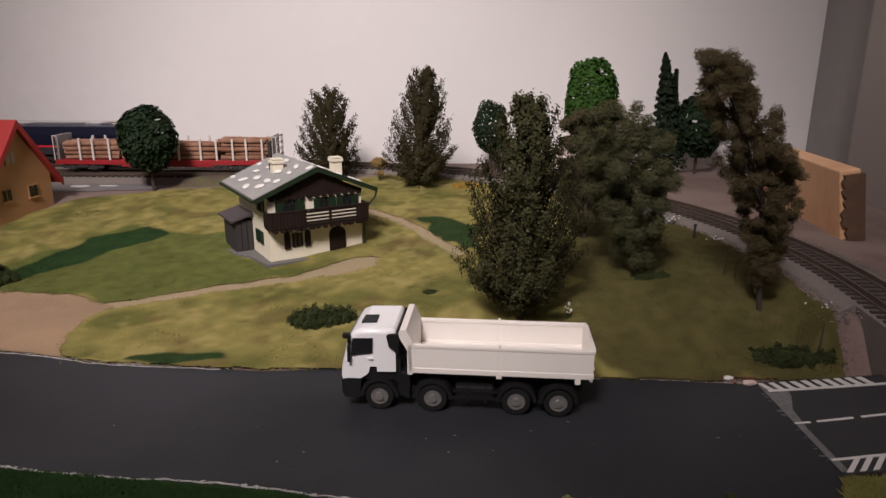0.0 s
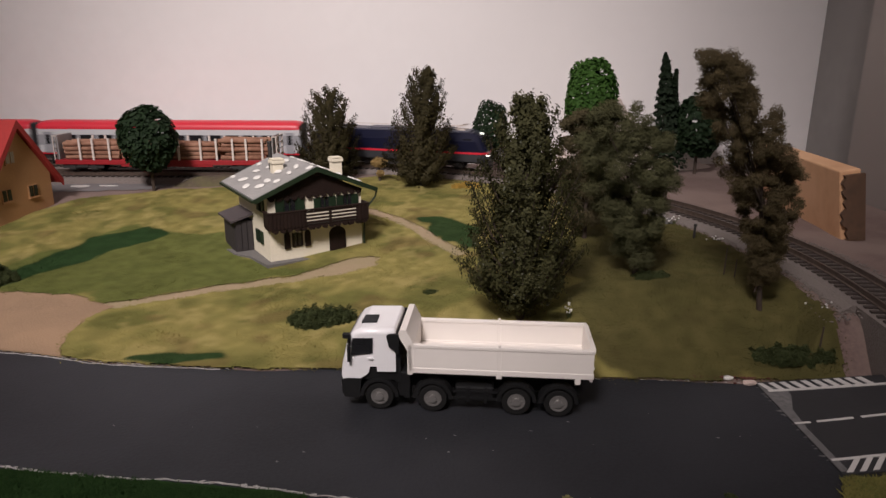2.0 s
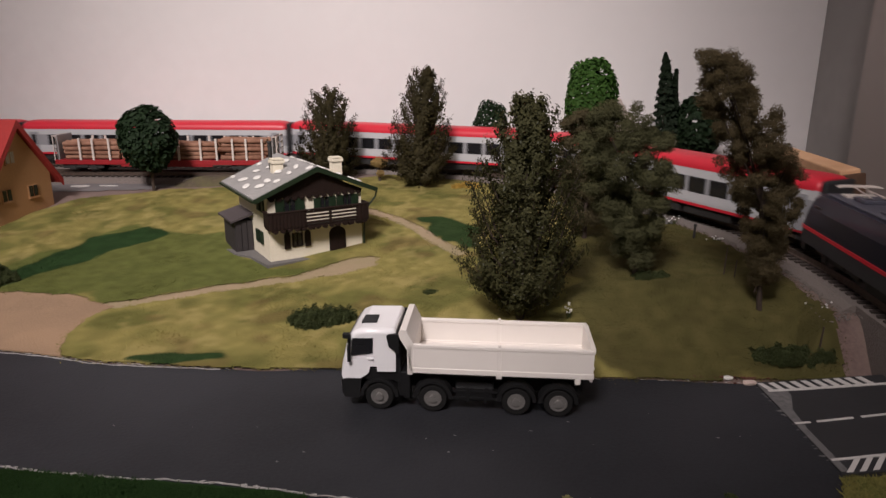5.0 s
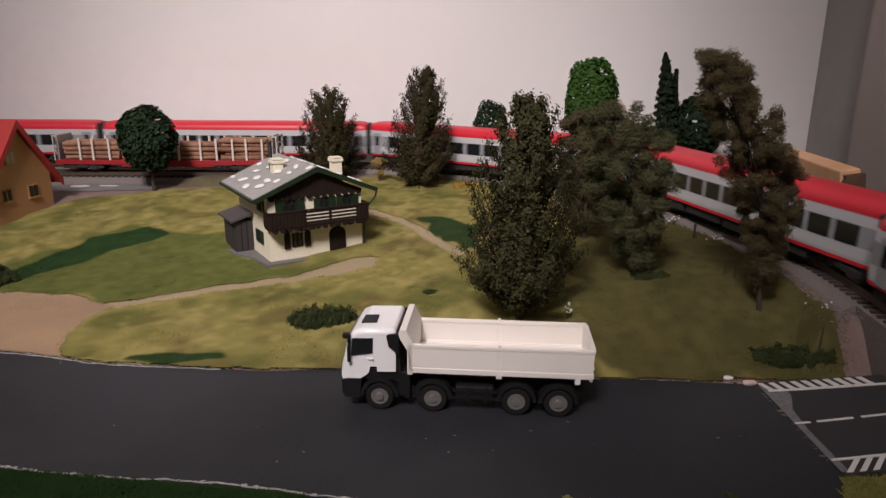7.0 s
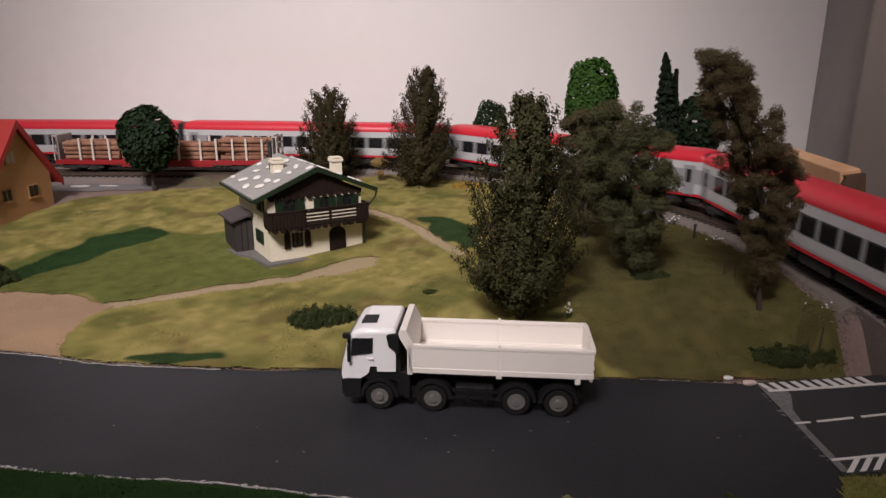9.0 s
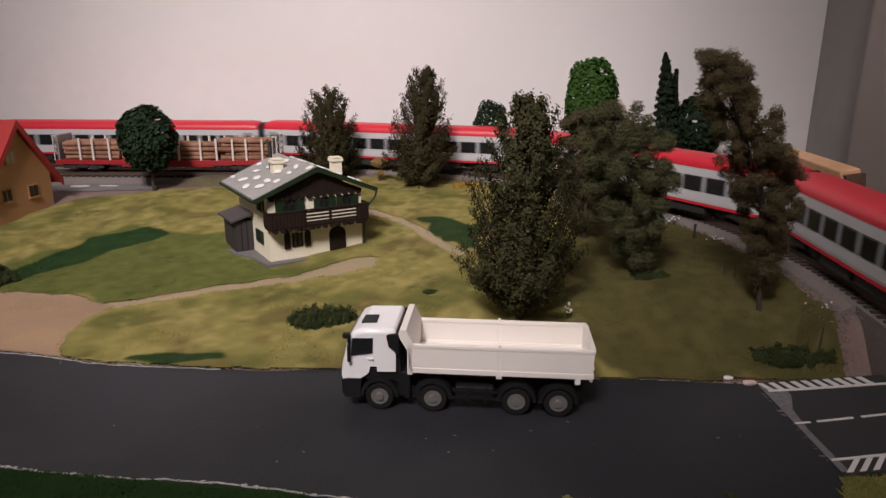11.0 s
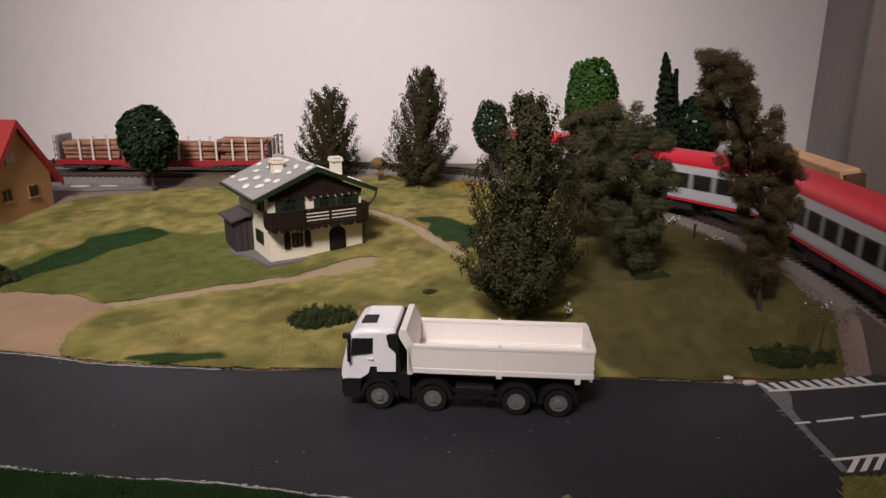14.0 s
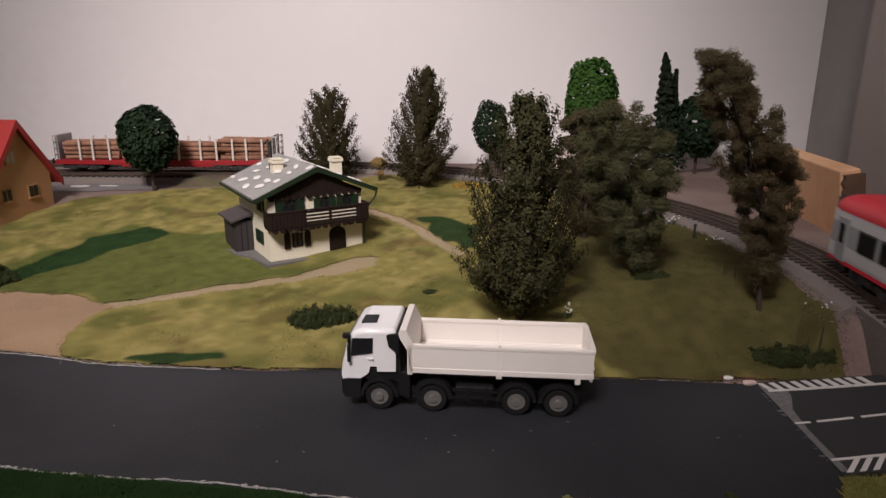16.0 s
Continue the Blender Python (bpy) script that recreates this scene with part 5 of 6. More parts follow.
        if y < 0:
            part("corner_mirror", boxes((-0.0145, -0.0113, y + s * 0.0002 - 0.001, y + s * 0.0002 + 0.001, 0.0322, 0.0346), bevel=0.0005), M_BLACKP, c)
        part("air_intake", prism(bmesh.new(), [(0.0035, 0.0338), (0.0045, 0.0292), (0.0068, 0.0275), (0.0074, 0.0262), (0.0086, 0.0262), (0.0086, 0.0348), (0.0045, 0.0346)], "y", y - 0.0008, y + 0.0008), M_BLACKP, c, "black air intake")
    part("front_grille", boxes((fx - 0.0006, fx + 0.0008, 0.004, 0.0243, 0.0152, 0.0205), bevel=0.0003), M_BLACKP, c, "black front grille")
    for y in (0.0025, 0.0258):
        part("headlamp", boxes((fx - 0.0009, fx + 0.0006, y - 0.002, y + 0.002, 0.0092, 0.012), bevel=0.0004), M_RIM, c, "clear headlamp")
    bm = bmesh.new()
    prism(bm, [(fx + 0.0002, 0.0228), (fx + 0.0026, 0.0325), (fx + 0.0036, 0.0325), (fx + 0.0012, 0.0228)], "y", 0.0012, 0.0271)
    part("windscreen", bm, M_DARKGLASS, c, "dark windscreen")
    part("cab_back", boxes((bx - 0.0003, bx + 0.0018, 0.0005, 0.0278, 0.0125, 0.0335)), M_BLACKP, c, "black cab back wall")
    part("engine_block", boxes((0.0075, 0.0115, 0.001, 0.0275, 0.006, 0.0172), bevel=0.0006), M_BLACKP, c)
    # tipper body
    x0, x1, y0, y1, z0, z1 = 0.0123, 0.0875, -0.001, 0.0293, 0.0181, 0.0305
    body = part("tipper_body", boxes((x0, x1 - 0.001, y0 + 0.0012, y1 - 0.0012, z0, z0 + 0.0014)), M_WHITE, c, "cream-white open tipper body")
    for y, s in ((y0, 1), (y1, -1)):
        a, b = sorted((y + s * 0.00022, y + s * 0.0015))
        part("side_board", boxes((x0, x1 - 0.0004, a, b, z0, z1 - 0.0002)), M_WHITE, body)
        a, b = sorted((y, y + s * 0.0018))
        part("top_rail", boxes((x0, x1, a, b, z1 - 0.0018, z1), bevel=0.0004), M_WHITE, body)
        part("bottom_rail", boxes((x0, x1, a, b, z0 - 0.0004, z0 + 0.0022), bevel=0.0004), M_WHITE, body)
        px = (x0 + x1) / 2 - 0.0005
        part("post", boxes((px - 0.0008, px + 0.0008, a + 0.00012, b - 0.0001, z0, z1), bevel=0.0002), M_WHITE, body)
        part("catch", boxes((px - 0.0012, px + 0.0012, a - 0.0001, b, z0 - 0.0016, z0 + 0.0014), (px - 0.0006, px + 0.0006, a, b, z1 - 0.0004, z1 + 0.0008), bevel=0.0003), M_WHITE, body)
        part("front_post", boxes((x0 - 0.0004, x0 + 0.0018, a, b, z0 - 0.0012, z1), bevel=0.0003), M_WHITE, body)
    part("tailgate", boxes((x1 - 0.0016, x1 - 0.0003, y0 + 0.0008, y1 - 0.0008, z0 - 0.0018, z1), (x1 - 0.0006, x1 + 0.0004, y0 + 0.002, y1 - 0.002, z1 - 0.0022, z1), (x1 - 0.0006, x1 + 0.0004, y0 + 0.002, y1 - 0.002, z0 + 0.003, z0 + 0.0042), (x1 - 0.0006, x1 + 0.0004, 0.0125, 0.0145, z0, z1), bevel=0.0003), M_WHITE, body, "white tailgate")
    part("hinge", boxes((x1 - 0.0075, x1 - 0.0052, y0, y0 + 0.002, z0 - 0.0028, z0), (x1 - 0.0075, x1 - 0.0052, y1 - 0.002, y1, z0 - 0.0028, z0), bevel=0.0003), M_WHITE, body)
    # headboard, higher than the sides and leaning forward over the cab
    part("headboard", prism(bmesh.new(), [(x0 + 0.0004, z0), (x0 + 0.002, z0), (x0 + 0.0022, z1), (x0 - 0.0008, 0.0365), (x0 - 0.0033, 0.0365), (x0 - 0.0042, 0.0342), (x0 - 0.0002, z1 - 0.003)], "y", y0, y1), M_WHITE, body, "white leaning headboard")


lorry()


# ---- trees ----
def leaf_mesh(name, pts, normals, size, material, parent, seed, label="", stretch=1.6, fold=0.25):
    """Small folded leaves, one at every point, turned about the way that it faces."""
    rng = np.random.RandomState(seed)
    n = len(pts)
    nrm = normals / (np.linalg.norm(normals, axis=1, keepdims=True) + 1e-9)
    r = rng.normal(size=(n, 3))
    u = np.cross(nrm, r)
    u /= np.linalg.norm(u, axis=1, keepdims=True) + 1e-9
    w = np.cross(nrm, u)
    s = (size * rng.uniform(0.6, 1.3, n))[:, None]
    a, b = pts - u * s * stretch / 2, pts + u * s * stretch / 2
    lift = nrm * s * fold
    c, d = pts + w * s / 2 + lift, pts - w * s / 2 + lift
    v = np.stack([a, c, b, d], 1).reshape(-1, 3)
    i = np.arange(n)[:, None] * 4
    loops = np.concatenate([i, i + 1, i + 2, i, i + 2, i + 3], 1).ravel().astype(np.int32)
    me = bpy.data.meshes.new(name)
    me.vertices.add(4 * n)
    me.vertices.foreach_set("co", v.ravel())
    me.loops.add(6 * n)
    me.loops.foreach_set("vertex_index", loops)
    me.polygons.add(2 * n)
    me.polygons.foreach_set("loop_start", np.arange(0, 6 * n, 3, dtype=np.int32))
    me.update(calc_edges=True)
    me.materials.append(material)
    ob = new(name, me)
    ob.parent = parent
    return tagged(ob, label)


def sphere_points(rng, n):
    p = rng.normal(size=(n, 3))
    return p / np.linalg.norm(p, axis=1, keepdims=True)


def trunk_part(parent, pts, radii, limbs=()):
    bm = bmesh.new()
    tube(bm, pts, radii, 8)
    for a, b, r in limbs:
        m = [(a[i] + b[i]) / 2 + (0.002 if i == 2 else 0) for i in range(3)]
        tube(bm, [a, m, b], [r, r * 0.7, r * 0.3], 5)
    return part("trunk", bm, M_TRUNK, parent, "thin dark brown trunk and limbs")


def dome_tree(x, y, height, wide, crown_h, lean, material, size, count, seed, label, lump=0.1, point=0.0):
    """A round model tree: scale-like leaves in overlapping layers on an uneven dome."""
    z = land_z(x, y)
    t = thing("tree", pose(x, y, z), label, "tree")
    rng = np.random.RandomState(seed)
    cz = height - crown_h / 2
    limbs = []
    for k in range(9):
        a = 2.4 * k
        limbs.append(((lean * 0.7, 0, height - crown_h * 0.95 + 0.002 * k), (lean + 0.35 * wide * math.cos(a), 0.35 * wide * math.sin(a), cz + crown_h * (0.2 * math.sin(k))), height * 0.009))
    trunk_part(t, [(0, 0, -0.002), (lean * 0.4, 0, height * 0.3), (lean, 0, cz)], [height * 0.022, height * 0.017, height * 0.01], limbs)
    p = sphere_points(rng, count)
    bump = 1 + lump * (np.sin(5 * p[:, 0] + 4 * p[:, 2] + seed) + np.sin(7 * p[:, 1] - 6 * p[:, 2] + 2 * seed)) / 2
    shell = rng.uniform(0.72, 1.0, count) ** 0.6 * bump
    taper = 1 - point * np.clip(p[:, 2], 0, 1)
    q = p * shell[:, None] * np.array([wide / 2, wide / 2, crown_h / 2])
    q[:, :2] *= taper[:, None]
    q += np.array([lean, 0, cz])
    nrm = p + rng.normal(size=p.shape) * 0.45 + np.array([0, 0, 0.35])
    leaf_mesh("crown", q, nrm, size, material, t, seed + 1)
    return t


def branch_tree(x, y, height, profile, material, size, leaves, branches, seed, label, lean=0.0, steep=1.1, trunk_r=0.02, spread=0.0028, low=0.06, squash=1.0, specks=0):
    """A tall tree of many rising limbs, each with its own tuft of small leaves, so that the outline is ragged.
    profile: (share of the height, half width) pairs."""
    z0 = land_z(x, y)
    t = thing("tree", pose(x, y, z0), label, "tree")
    rng = np.random.RandomState(seed)
    hs, ws = [p[0] for p in profile], [p[1] for p in profile]
    bm = bmesh.new()
    top = height * 0.93
    tube(bm, [(lean * k * k, 0.0, -0.003 + top * k) for k in (0, 0.2, 0.45, 0.7, 1.0)], [height * trunk_r * r for r in (1.0, 0.8, 0.6, 0.4, 0.12)], 8)
    pts, nrm = [], []
    per = max(1, leaves // branches)
    for k in range(branches):
        end = low + (1 - low) * ((k + rng.uniform(0, 1)) / branches)
        half = np.interp(end, hs, ws) * rng.uniform(0.45, 1.08)
        a = 2.39996 * k + rng.uniform(-0.3, 0.3)
        ex, ey, ez = half * math.cos(a), half * squash * math.sin(a), end * height
        drop = half * steep * rng.uniform(0.7, 1.3)
        sz = max(0.05 * height, ez - drop)
        sx = lean * (sz / height) ** 2
        tipx = lean * end ** 2 + ex
        mid = (sx + (tipx - sx) * 0.6, ey * 0.6, sz + (ez - sz) * 0.42)
        tube(bm, [(sx, 0, sz), mid, (tipx, ey, ez)], [height * 0.006, height * 0.004, height * 0.0016], 4)
        f = rng.uniform(0.12, 1.05, per) ** 0.75
        b0, b1, b2 = np.array([sx, 0, sz]), np.array(mid), np.array([tipx, ey, ez])
        c = ((1 - f) ** 2)[:, None] * b0 + (2 * f * (1 - f))[:, None] * b1 + (f ** 2)[:, None] * b2
        off = rng.normal(size=(per, 3)) * (spread * (1.15 - 0.55 * f))[:, None]
        pts.append(c + off)
        nrm.append(off + np.array([ex, ey, 0]) * 0.3 + np.array([0, 0, 0.001]))
    part("trunk", bm, M_TRUNK, t, "dark trunk with many thin rising limbs")
    leaf_mesh("crown", np.concatenate(pts), np.concatenate(nrm), size, material, t, seed + 1, fold=0.4)
    if specks:
        every = np.concatenate(pts)
        pick = rng.choice(len(every), specks, replace=False)
        out = every[pick] * np.array([1.04, 1.04, 1.0])
        leaf_mesh("pale_leaves", out, np.concatenate(nrm)[pick], size * 0.95, L_SPECK, t, seed + 2, "scattered pale grey-green leaves", fold=0.4)
    return t


def clump_tree(x, y, height, clumps, material, size, density, seed, label, lean=0.0, stout=1.0):
    """A soft tree of many fine-leaved clumps: (x, y, z, radius) each, in its own space."""
    z0 = land_z(x, y)
    t = thing("tree", pose(x, y, z0), label, "tree")
    rng = np.random.RandomState(seed)
    limbs = [((lean * 0.3, 0, min(cz * 0.6, height * 0.4)), (cx * 0.9, cy * 0.9, cz), height * 0.004) for cx, cy, cz, r in clumps[:: max(1, len(clumps) // 14)]]
    trunk_part(t, [(0, 0, -0.003), (lean * 0.3, 0.001, height * 0.3), (lean * 0.8, 0, height * 0.7)], [height * 0.02 * stout, height * 0.014 * stout, height * 0.006 * stout], limbs)
    pts, nrm = [], []
    for cx, cy, cz, r in clumps:
        n = int(density * r * r * 1e6)
        p = sphere_points(rng, n)
        k = 1 + 0.28 * (np.sin(6 * p[:, 0] + cx * 900) * np.sin(5 * p[:, 1] + cz * 700) + 0.6 * np.sin(11 * p[:, 2] + cx * 300))
        s = rng.uniform(0.25, 1.0, n) ** 0.45 * k
        pts.append(p * (s * r)[:, None] * np.array([1, 1, 0.9]) + np.array([cx, cy, cz]))
        nrm.append(p + rng.normal(size=p.shape) * 0.45 + np.array([0, 0, 0.25]))
    leaf_mesh("crown", np.concatenate(pts), np.concatenate(nrm), size, material, t, seed + 1, fold=0.35)
    return t


dome_tree(-0.2727, 0.6233, 0.0785, 0.05, 0.06, -0.001, L_ROUND, 0.0038, 2600, 41, "small dark green round tree on a thin trunk", 0.08)
POPLAR = [(0.0, 0.0138), (0.12, 0.0310), (0.3, 0.0404), (0.5, 0.0335), (0.7, 0.0258), (0.88, 0.0215), (1.0, 0.0146)]
branch_tree(-0.1135, 0.676, 0.0895, POPLAR, L_POPLAR, 0.0014, 18000, 70, 42, "olive-green bushy tree behind the chalet", steep=2.0, spread=0.0026)
POPLAR_2 = [(0.0, 0.0084), (0.08, 0.0218), (0.2, 0.0378), (0.35, 0.0344), (0.5, 0.0286), (0.7, 0.0235), (0.86, 0.0193), (1.0, 0.0109)]
branch_tree(-0.0204, 0.6378, 0.1105, POPLAR_2, L_POPLAR, 0.0014, 23000, 88, 43, "tall dark olive poplar-like tree in the meadow", lean=0.004, steep=1.9, spread=0.0026, low=0.09)
dome_tree(0.05, 0.718, 0.0765, 0.036, 0.055, 0.0, L_ROUND, 0.0032, 1500, 44, "small dark green round tree behind the track", 0.12)
BIG = [(0.0, 0.003), (0.1, 0.012), (0.15, 0.024), (0.26, 0.031), (0.45, 0.0325), (0.6, 0.0295), (0.75, 0.023), (0.93, 0.0145), (1.0, 0.009)]
branch_tree(0.0409, 0.3313, 0.1165, BIG, L_BIG, 0.0011, 36000, 110, 45, "large dark leafy tree beside the lorry", lean=0.001, steep=1.7, spread=0.0023, low=0.17, specks=600)
dome_tree(0.1475, 0.6889, 0.121, 0.05, 0.08, 0.0, L_BRIGHT, 0.0034, 4200, 46, "bright green dome-shaped tree", 0.1)
dome_tree(0.27, 0.717, 0.085, 0.05, 0.068, 0.0, L_ROUND, 0.0042, 2200, 47, "dark green round tree near the wall", 0.08)


def cypress(x, y, height, seed):
    z = land_z(x, y)
    t = thing("tree", pose(x, y, z), "slim dark green cypress with two tips", "tree")
    rng = np.random.RandomState(seed)
    trunk_part(t, [(0, 0, -0.002), (-0.005, 0, height * 0.5), (-0.009, 0, height * 0.9)], [0.0022, 0.0015, 0.0006])
    pts, nrm = [], []
    for n, hh, base, r, lean in ((2400, height, 0.03, 0.0205, -0.0125), (700, height * 0.87, 0.4, 0.0075, 0.0005)):
        k = rng.uniform(0, 1, n) ** 0.8
        a = rng.uniform(0, 2 * math.pi, n)
        tiers = 0.82 + 0.25 * ((k * 15) % 1.0 < 0.5)
        rad = r * (1 - k) ** 0.74 * tiers * rng.uniform(0.75, 1.05, n)
        zz = hh * (base + (1 - base) * k)
        pts.append(np.stack([rad * np.cos(a) + lean * (zz / height) ** 1.3 + 0.003, rad * np.sin(a), zz], -1))
        nrm.append(np.stack([np.cos(a), np.sin(a), 0.6 + 0 * a], -1) + rng.normal(size=(n, 3)) * 0.4)
    leaf_mesh("crown", np.concatenate(pts), np.concatenate(nrm), 0.0032, L_CYP, t, seed + 1)


cypress(0.2405, 0.7277, 0.1245, 48)


def clump_cloud(seed, n, height, profile, r0, r1, lean=0.0, low=0.2, squash=0.8, bend=1.8):
    rng = random.Random(seed)
    hs, ws = [p[0] for p in profile], [p[1] for p in profile]
    out = []
    for k in range(n):
        h = low + (1 - low) * (k + 0.5) / n
        r = rng.uniform(r0, r1)
        w = max(0.0, float(np.interp(h, hs, ws)) - r * 0.7)
        a = rng.uniform(0, 6.28)
        d = w * math.sqrt(rng.random())
        out.append((lean * h ** bend + d * math.cos(a), squash * d * math.sin(a), h * height - r * 0.6, r))
    return out


TALL = [(0.0, 0.002), (0.15, 0.0065), (0.3, 0.011), (0.45, 0.0175), (0.6, 0.0218), (0.8, 0.0212), (0.92, 0.0145), (1.0, 0.0105)]
clump_tree(0.1635, 0.3241, 0.13, clump_cloud(51, 300, 0.13, TALL, 0.0022, 0.005, -0.038, 0.15, 1.0, 2.5), L_TALL, 0.00045, 50, 52, "tall brownish green ragged tree near the track", lean=-0.014, stout=0.6)
FOAM = [(0.0, 0.004), (0.2, 0.014), (0.35, 0.02), (0.6, 0.029), (0.85, 0.029), (1.0, 0.017)]
clump_tree(0.111, 0.3681, 0.099, clump_cloud(53, 150, 0.099, FOAM, 0.0035, 0.0065, -0.018, 0.14, 0.9), L_FOAM, 0.00048, 58, 54, "soft olive-green bushy tree beside the track")
clump_tree(0.098, 0.45, 0.089, clump_cloud(55, 90, 0.089, [(0.0, 0.006), (0.4, 0.02), (0.75, 0.023), (1.0, 0.012)], 0.0035, 0.006, -0.006, 0.2), L_FOAMBROWN, 0.0006, 52, 56, "brownish olive bushy tree behind the big tree")
clump_tree(-0.0633, 0.6605, 0.0255, [(0, 0, 0.02, 0.0052), (-0.004, 0, 0.0195, 0.004), (0.004, 0, 0.019, 0.004), (0.001, 0, 0.009, 0.0035)], L_TAN, 0.0012, 40, 57, "tiny straw-coloured tree by the track", stout=3.4)


def bush(x, y, clumps, material, seed, label, size=0.0006, density=110, tall=0.8):
    t = thing("bush", pose(x, y, land_z(x, y)), label, "bush")
    rng = np.random.RandomState(seed)
    pts, nrm = [], []
    for cx, cy, cz, r in clumps:
        n = int(density * r * r * 1e6)
        p = sphere_points(rng, n)
        p[:, 2] = np.abs(p[:, 2]) * tall
        s = rng.uniform(0.3, 1.0, n) ** 0.5 * (1 + 0.3 * np.sin(7 * p[:, 0] + 300 * cx) * np.sin(6 * p[:, 1] + 2))
        pts.append(p * (s * r)[:, None] + np.array([cx, cy, cz]))
        nrm.append(p + rng.normal(size=p.shape) * 0.7)
    leaf_mesh("foliage", np.concatenate(pts), np.concatenate(nrm), size, material, t, seed + 1, fold=0.35)
    bm = bmesh.new()
    for cx, cy, cz, r in clumps:
        tube(bm, [(cx * 0.4, cy * 0.4, -0.002), (cx, cy, cz + r * 0.5)], [0.0005, 0.0002], 4)
    part("twigs", bm, M_TRUNK, t)


bush(-0.064, 0.338, [(-0.014, 0.003, 0, 0.006), (-0.006, 0, 0, 0.0085), (0.003, 0.003, 0, 0.008), (0.011, 0.004, 0, 0.007)], L_BUSH, 61, "low dark green bush beside the road", tall=1.2)
bush(0.165, 0.2925, [(-0.012, 0.004, 0, 0.006), (-0.004, 0, 0.001, 0.008), (0.005, -0.002, 0.002, 0.008), (0.013, -0.004, 0.004, 0.006)], L_BUSH, 62, "low dark green bush by the road corner")
bush(-0.29, 0.408, [(0, 0, 0, 0.011), (0.008, 0.004, 0.0, 0.008), (-0.008, 0.012, 0.003, 0.01)], L_BUSH, 63, "dark green bush beside the sandy yard")
bush(0.0225, 0.6235, [(-0.009, 0, 0, 0.006), (0, 0.001, 0.001, 0.0065), (0.008, 0, 0, 0.006)], L_YELLOW, 64, "yellow flowering bush in the meadow")
bush(-0.008, 0.372, [(0, 0, 0, 0.004), (0.004, 0.001, 0, 0.003)], L_BUSH, 65, "small dark tuft in the grass", density=70)
bush(0.044, 0.1885, [(0, 0, 0.0, 0.0085), (0.007, 0, 0, 0.006), (-0.007, 0, 0, 0.006)], L_PALE, 66, "pale yellow-green grass tuft at the verge", tall=0.5)
bush(0.1, 0.1885, [(-0.012, 0, 0, 0.009), (0, 0.001, 0, 0.0105), (0.013, 0, 0, 0.009)], L_BUSH, 67, "dark green low plants at the road verge", tall=0.35)
bush(0.118, 0.362, [(-0.004, 0, 0, 0.006), (0.006, 0.002, 0, 0.005)], L_BUSH, 68, "dark undergrowth below the olive tree")
bush(0.162, 0.49, [(0, 0, 0, 0.006), (0.006, -0.004, 0, 0.004)], L_FOAM, 69, "olive undergrowth beside the ballast")

# near verge
def verge(x0, x1, upper, m, name, label):
    strip(name, list(np.linspace(x0, x1, 24)), lambda x: 0.1, upper, lambda x: 0.0008 + 0.0006 * math.sin(180 * x), 0.005, m, label, "grass")


verge(-0.3, -0.045, lambda x: near_edge(x) - 0.0015 + 0.0007 * math.sin(300 * x), M_TURF_GREEN, "verge_green", "dark green turf strip along the road")
verge(-0.0445, 0.2, lambda x: 0.1838 + 0.0217 * float(step(0.128, 0.143, x)) + 0.0006 * math.sin(500 * x), M_TURF_MID, "verge_olive", "olive grass strip along the road")
fibres("verge_fibres", lambda x, y: y < near_edge(0) - 0.126 * x - 0.002, 150000, 0.0018, M_BLADE_GREEN, -0.2, -0.045, 0.14, 0.214, "short dark green fibres of the verge", 70, base=0.0008)
fibres("verge_olive_fibres", lambda x, y: y < 0.1838 + 0.0217 * step(0.128, 0.143, x), 120000, 0.0018, M_BLADE_TUFT, -0.0445, 0.2, 0.15, 0.206, "short olive fibres of the verge", 71, base=0.0008)

# ---- far corner: plaster mound, timber offcut ----
def mound():
    n, m = 40, 26
    v, f = [], []
    for j in range(m):
        for i in range(n):
            x, y = 0.10 + 0.3 * i / (n - 1), 0.735 + 0.049 * j / (m - 1)
            peak = (0.094 * math.exp(-abs(x - 0.195) / 0.05) - 0.008) * float(step(0.735, 0.775, y))
            v.append((x, y, 0.0225 + peak + 0.0012 * float(wobble(x, y, 3)) * (peak > 0.004)))
    for j in range(m - 1):
        for i in range(n - 1):
            a = j * n + i
            f.append((a, a + 1, a + n + 1, a + n))
    tagged(raw("plaster_mound", v, f, mat("pale_plaster", (0.55, 0.47, 0.42), (0.48, 0.4, 0.36), 300, 0.9, 0.5), smooth=True), "pale plaster hillside against the wall", "hill", kind="structure")


mound()


def timber():
    c = thing("timber_offcut", pose(0.2725, 0.4445, 0.0222, 0, -9, -5.5), "thick pine timber offcut with bark on its end", "timber")
    part("beam", boxes((0, 0.0135, 0, 0.17, 0, 0.0495), bevel=0.0012), M_PINE, c, "pale pine beam")
    n = 24
    edge = [(0.0016 + 0.0022 * math.sin(k * 0.55) * (1 - k / n) + 0.0011 * math.sin(k * 1.7), 0.0005 + 0.046 * k / n) for k in range(n + 1)]
    bark = prism(bmesh.new(), [(0.0148, 0.0005)] + edge + [(0.0148, 0.0465)], "y", -0.0032, 0.0002)
    part("bark_end", bark, M_BARK_EDGE, c, "dark bark with a wavy edge")


timber()

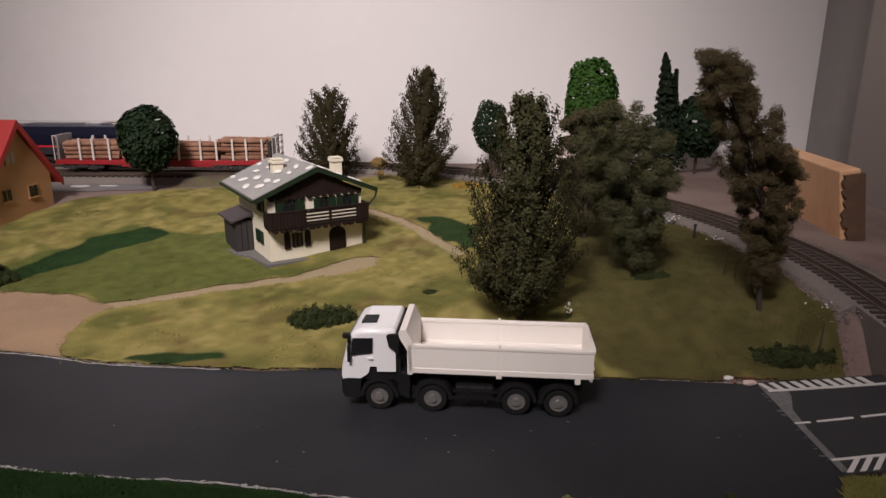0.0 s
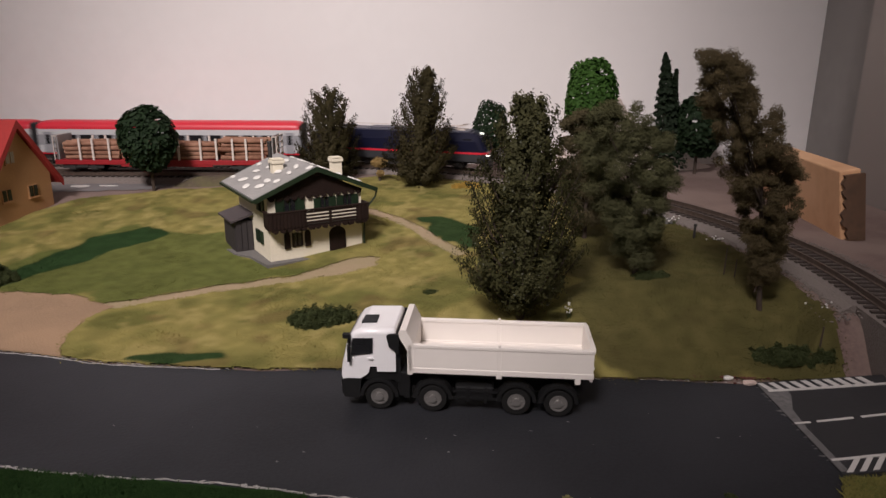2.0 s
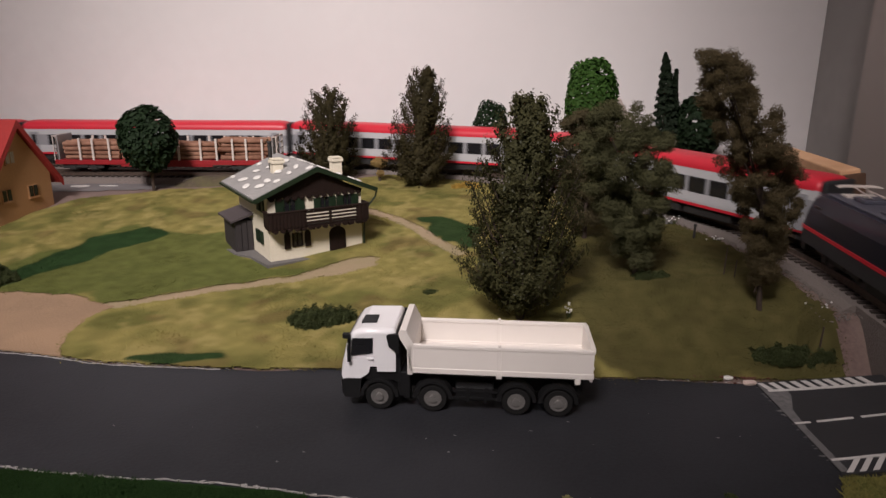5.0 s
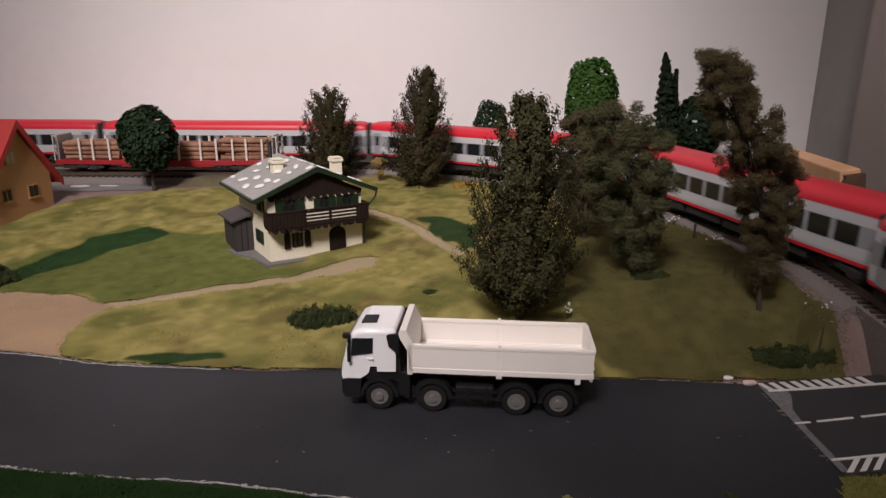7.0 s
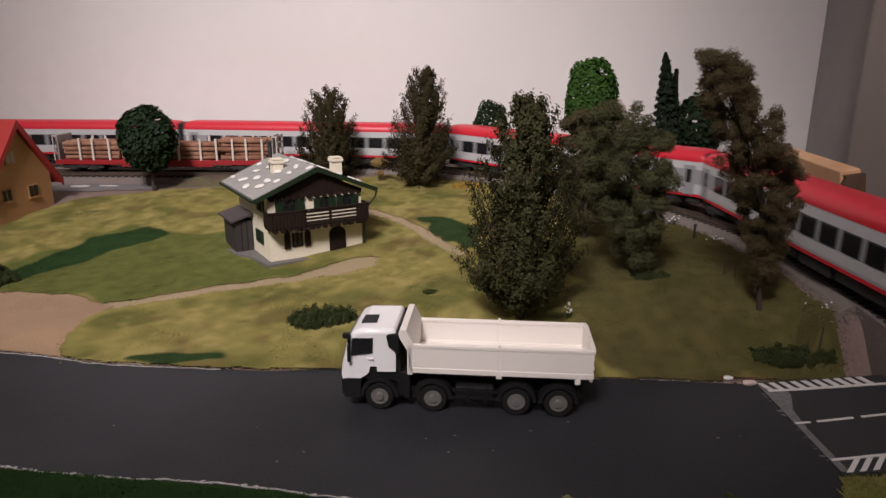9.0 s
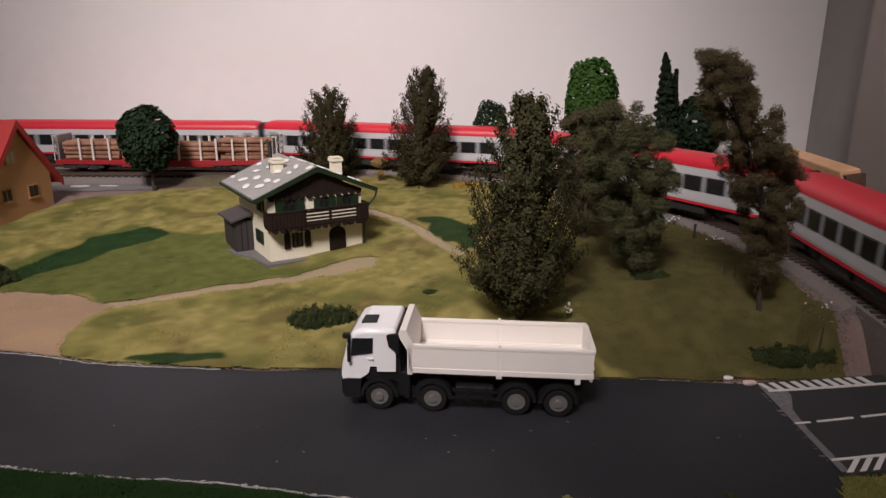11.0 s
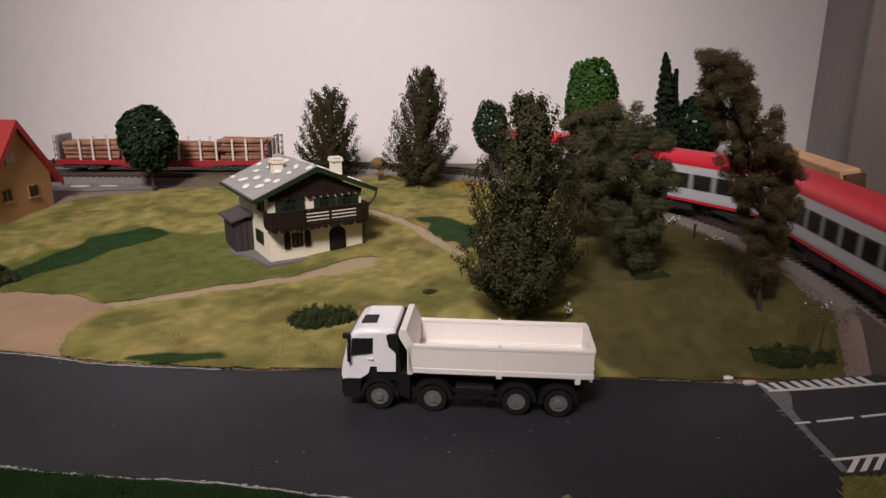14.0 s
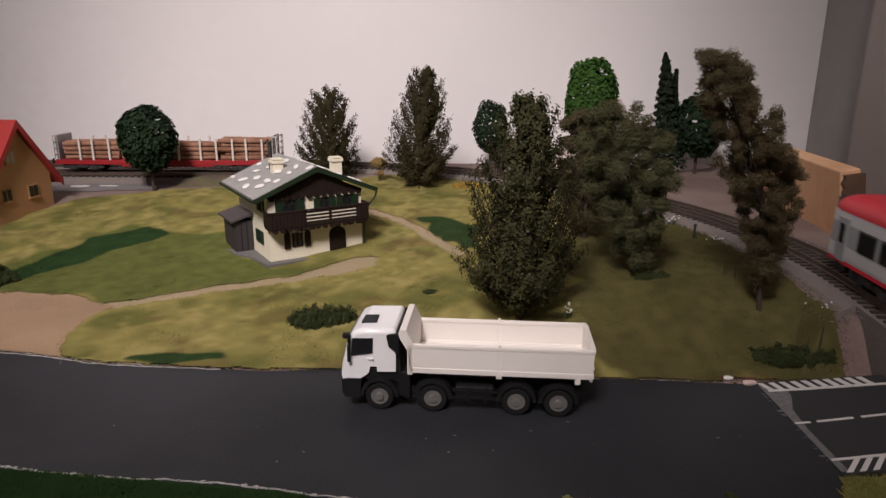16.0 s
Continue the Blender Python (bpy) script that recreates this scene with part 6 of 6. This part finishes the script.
def earth_bank():
    n, m = 36, 14
    v, f = [], []
    for j in range(m):
        for i in range(n):
            u, w = i / (n - 1), j / (m - 1)
            x, y = -0.272 + 0.082 * u, 0.632 + 0.03 * w + 0.012 * u
            top = 0.0085 * math.sin(math.pi * w) ** 0.7 * float(step(0.0, 0.45, u)) * (1 - float(step(0.85, 1.0, u)))
            v.append((x, y, land_z(x, y) - 0.001 + top + 0.0007 * float(wobble(x, y, 6)) * math.sin(math.pi * w)))
    for j in range(m - 1):
        for i in range(n - 1):
            a = j * n + i
            f.append((a, a + 1, a + n + 1, a + n))
    tagged(raw("earth_bank", v, f, mat("green_brown_earth", (0.1, 0.078, 0.05), (0.06, 0.045, 0.032), 300, 0.95, 0.7, wide=40, c3=(0.1, 0.09, 0.04)), smooth=True), "low dark greenish-brown earth bank beside the siding", "bank", kind="structure")


earth_bank()

# ---- small clutter ----
def stick(name, x, y, h, r, m, label, top=None):
    bm = bmesh.new()
    z = land_z(x, y)
    tube(bm, [(x, y, z - 0.002), (x + 0.0004, y, z + h)], [r, r * 0.8], 6)
    if top:
        disc(bm, (x + 0.0004, y, z + h), "z", r * top, r * top * 1.2, 8)
    return tagged(part(name, bm, m), label, "post")


stick("track_post", 0.1706, 0.4417, 0.0105, 0.0009, M_UNDER, "small black trackside post", 1.3)
stick("twig", 0.1592, 0.3622, 0.017, 0.0004, M_TRUNK, "thin upright brown twig")
stick("twig", 0.1765, 0.2895, 0.011, 0.0005, M_TRUNK, "thin dark upright twig in the grass")
stick("twig", 0.163, 0.357, 0.012, 0.0004, M_TRUNK, "thin upright brown twig")


def flowers(x, y, count, spread, seed, label, tall):
    rng = random.Random(seed)
    t = thing("flower_tuft", pose(x, y, land_z(x, y)), label, "flowers")
    bm, bs = bmesh.new(), bmesh.new()
    for _ in range(count):
        px, py, pz = rng.gauss(0, spread), rng.gauss(0, spread), tall * rng.uniform(0.4, 1.0)
        bmesh.ops.create_icosphere(bm, subdivisions=1, radius=0.0006 * rng.uniform(0.6, 1.3), matrix=Matrix.Translation((px, py, pz)))
        tube(bs, [(px * 0.3, py * 0.3, -0.001), (px, py, pz)], [0.0002, 0.00012], 4)
    part("blossoms", bm, M_ROOFSTONE, t, "tiny white blossoms")
    part("stems", bs, L_BUSH, t)


flowers(0.0664, 0.3271, 9, 0.0012, 81, "white-flowered stalk in the grass", 0.009)
flowers(0.1674, 0.4817, 14, 0.003, 82, "white flowers beside the ballast", 0.007)
flowers(0.1835, 0.4367, 14, 0.003, 83, "white flowers at the track's edge", 0.004)
flowers(0.1905, 0.318, 7, 0.006, 84, "white specks along the ballast edge", 0.002)


def rubble(name, x, y, z, sx, sy, sz, m, label, seed):
    bm = bmesh.new()
    rng = random.Random(seed)
    bmesh.ops.create_icosphere(bm, subdivisions=2, radius=0.5)
    for v in bm.verts:
        v.co *= 1 + rng.uniform(-0.22, 0.22)
    bm.transform(Matrix.Translation((x, y, z + sz * 0.3)) @ Matrix.Diagonal((sx, sy, sz, 1)))
    return tagged(part(name, bm, m), label, "debris")


M_PINK = mat("pink_plaster", (0.62, 0.5, 0.45), (0.5, 0.38, 0.33), 600, 0.9, 0.5)
M_RUST = mat("rust_scatter", (0.12, 0.035, 0.025), (0.07, 0.025, 0.02), 600, 0.95, 0.8)
rubble("plaster_lump", 0.1395, 0.2765, 0.0004, 0.0062, 0.004, 0.0026, M_PINK, "pale pinkish plaster lump at the road edge", 91)
rubble("plaster_lump", 0.1315, 0.2808, 0.0006, 0.0048, 0.0028, 0.0022, M_ROOFSTONE, "small white plaster lump at the road edge", 92)
stones("red_scatter", 420, lambda r: (r.gauss(0.143, 0.006), r.gauss(0.2835, 0.0022), 0.0016), 0.0011, M_RUST, "rust-red scatter grains at the road edge", 93)
stones("dark_scatter", 220, lambda r: (r.gauss(0.121, 0.006), r.gauss(0.284, 0.0014), 0.0014), 0.001, M_RUST, "dark rust-red scatter grains in the grass", 94)
rubble("stone", 0.166, 0.4835, 0.0245, 0.008, 0.006, 0.006, M_PLINTH, "grey stone beside the track", 95)


# Fixture out of view, added around the lamps; its pendant form is assumed.
def assumed_fixture():
    c = thing("assumed_pendant_lamp", Matrix.Translation(LAMP), "unseen pendant lamp with an open wire shade, added at the light", "lamp")
    bm = bmesh.new()
    tube(bm, [(0, 0, 0.16), (0, 0, 1.55 - LAMP[2])], [0.004, 0.004], 8)
    part("cord", bm, M_UNDER, c)
    bm = bmesh.new()
    disc(bm, (0, 0, 0.13), "z", 0.022, 0.07, 16, 0.016)
    part("socket", bm, M_UNDER, c)
    bm = bmesh.new()
    ring(bm, (0, 0, 0.1), "z", 0.13, 0.126, 0.004, 32)
    for a in range(3):
        tube(bm, [(0.02 * math.cos(2.09 * a), 0.02 * math.sin(2.09 * a), 0.12), (0.128 * math.cos(2.09 * a), 0.128 * math.sin(2.09 * a), 0.1)], [0.002, 0.002], 6)
    part("shade_ring", bm, M_STAKE, c)


assumed_fixture()


# ---- what moves ----
def motions():
    speed, start = 0.1864, -0.372
    times = [0.25 * i for i in range(65)]
    for ob, bogies, pivot, shift in TRAIN:
        rows, turns = [], ([], [])
        for t in times:
            s = start + speed * t + shift
            ax, ay, ah = line_at(s - pivot)
            bx, by, bh = line_at(s + pivot)
            h = math.atan2(by - ay, bx - ax)
            rows.append((t, Matrix.Translation(((ax + bx) / 2, (ay + by) / 2, RAIL_Z)) @ Matrix.Rotation(h, 4, "Z")))
            for k, (x, bend) in enumerate(((-pivot, ah), (pivot, bh))):
                turns[k].append((t, Matrix.Translation((x, 0, 0)) @ Matrix.Rotation(bend - h, 4, "Z")))
        walk(ob, rows)
        for b, r in zip(bogies, turns):
            walk(b, r)


motions()
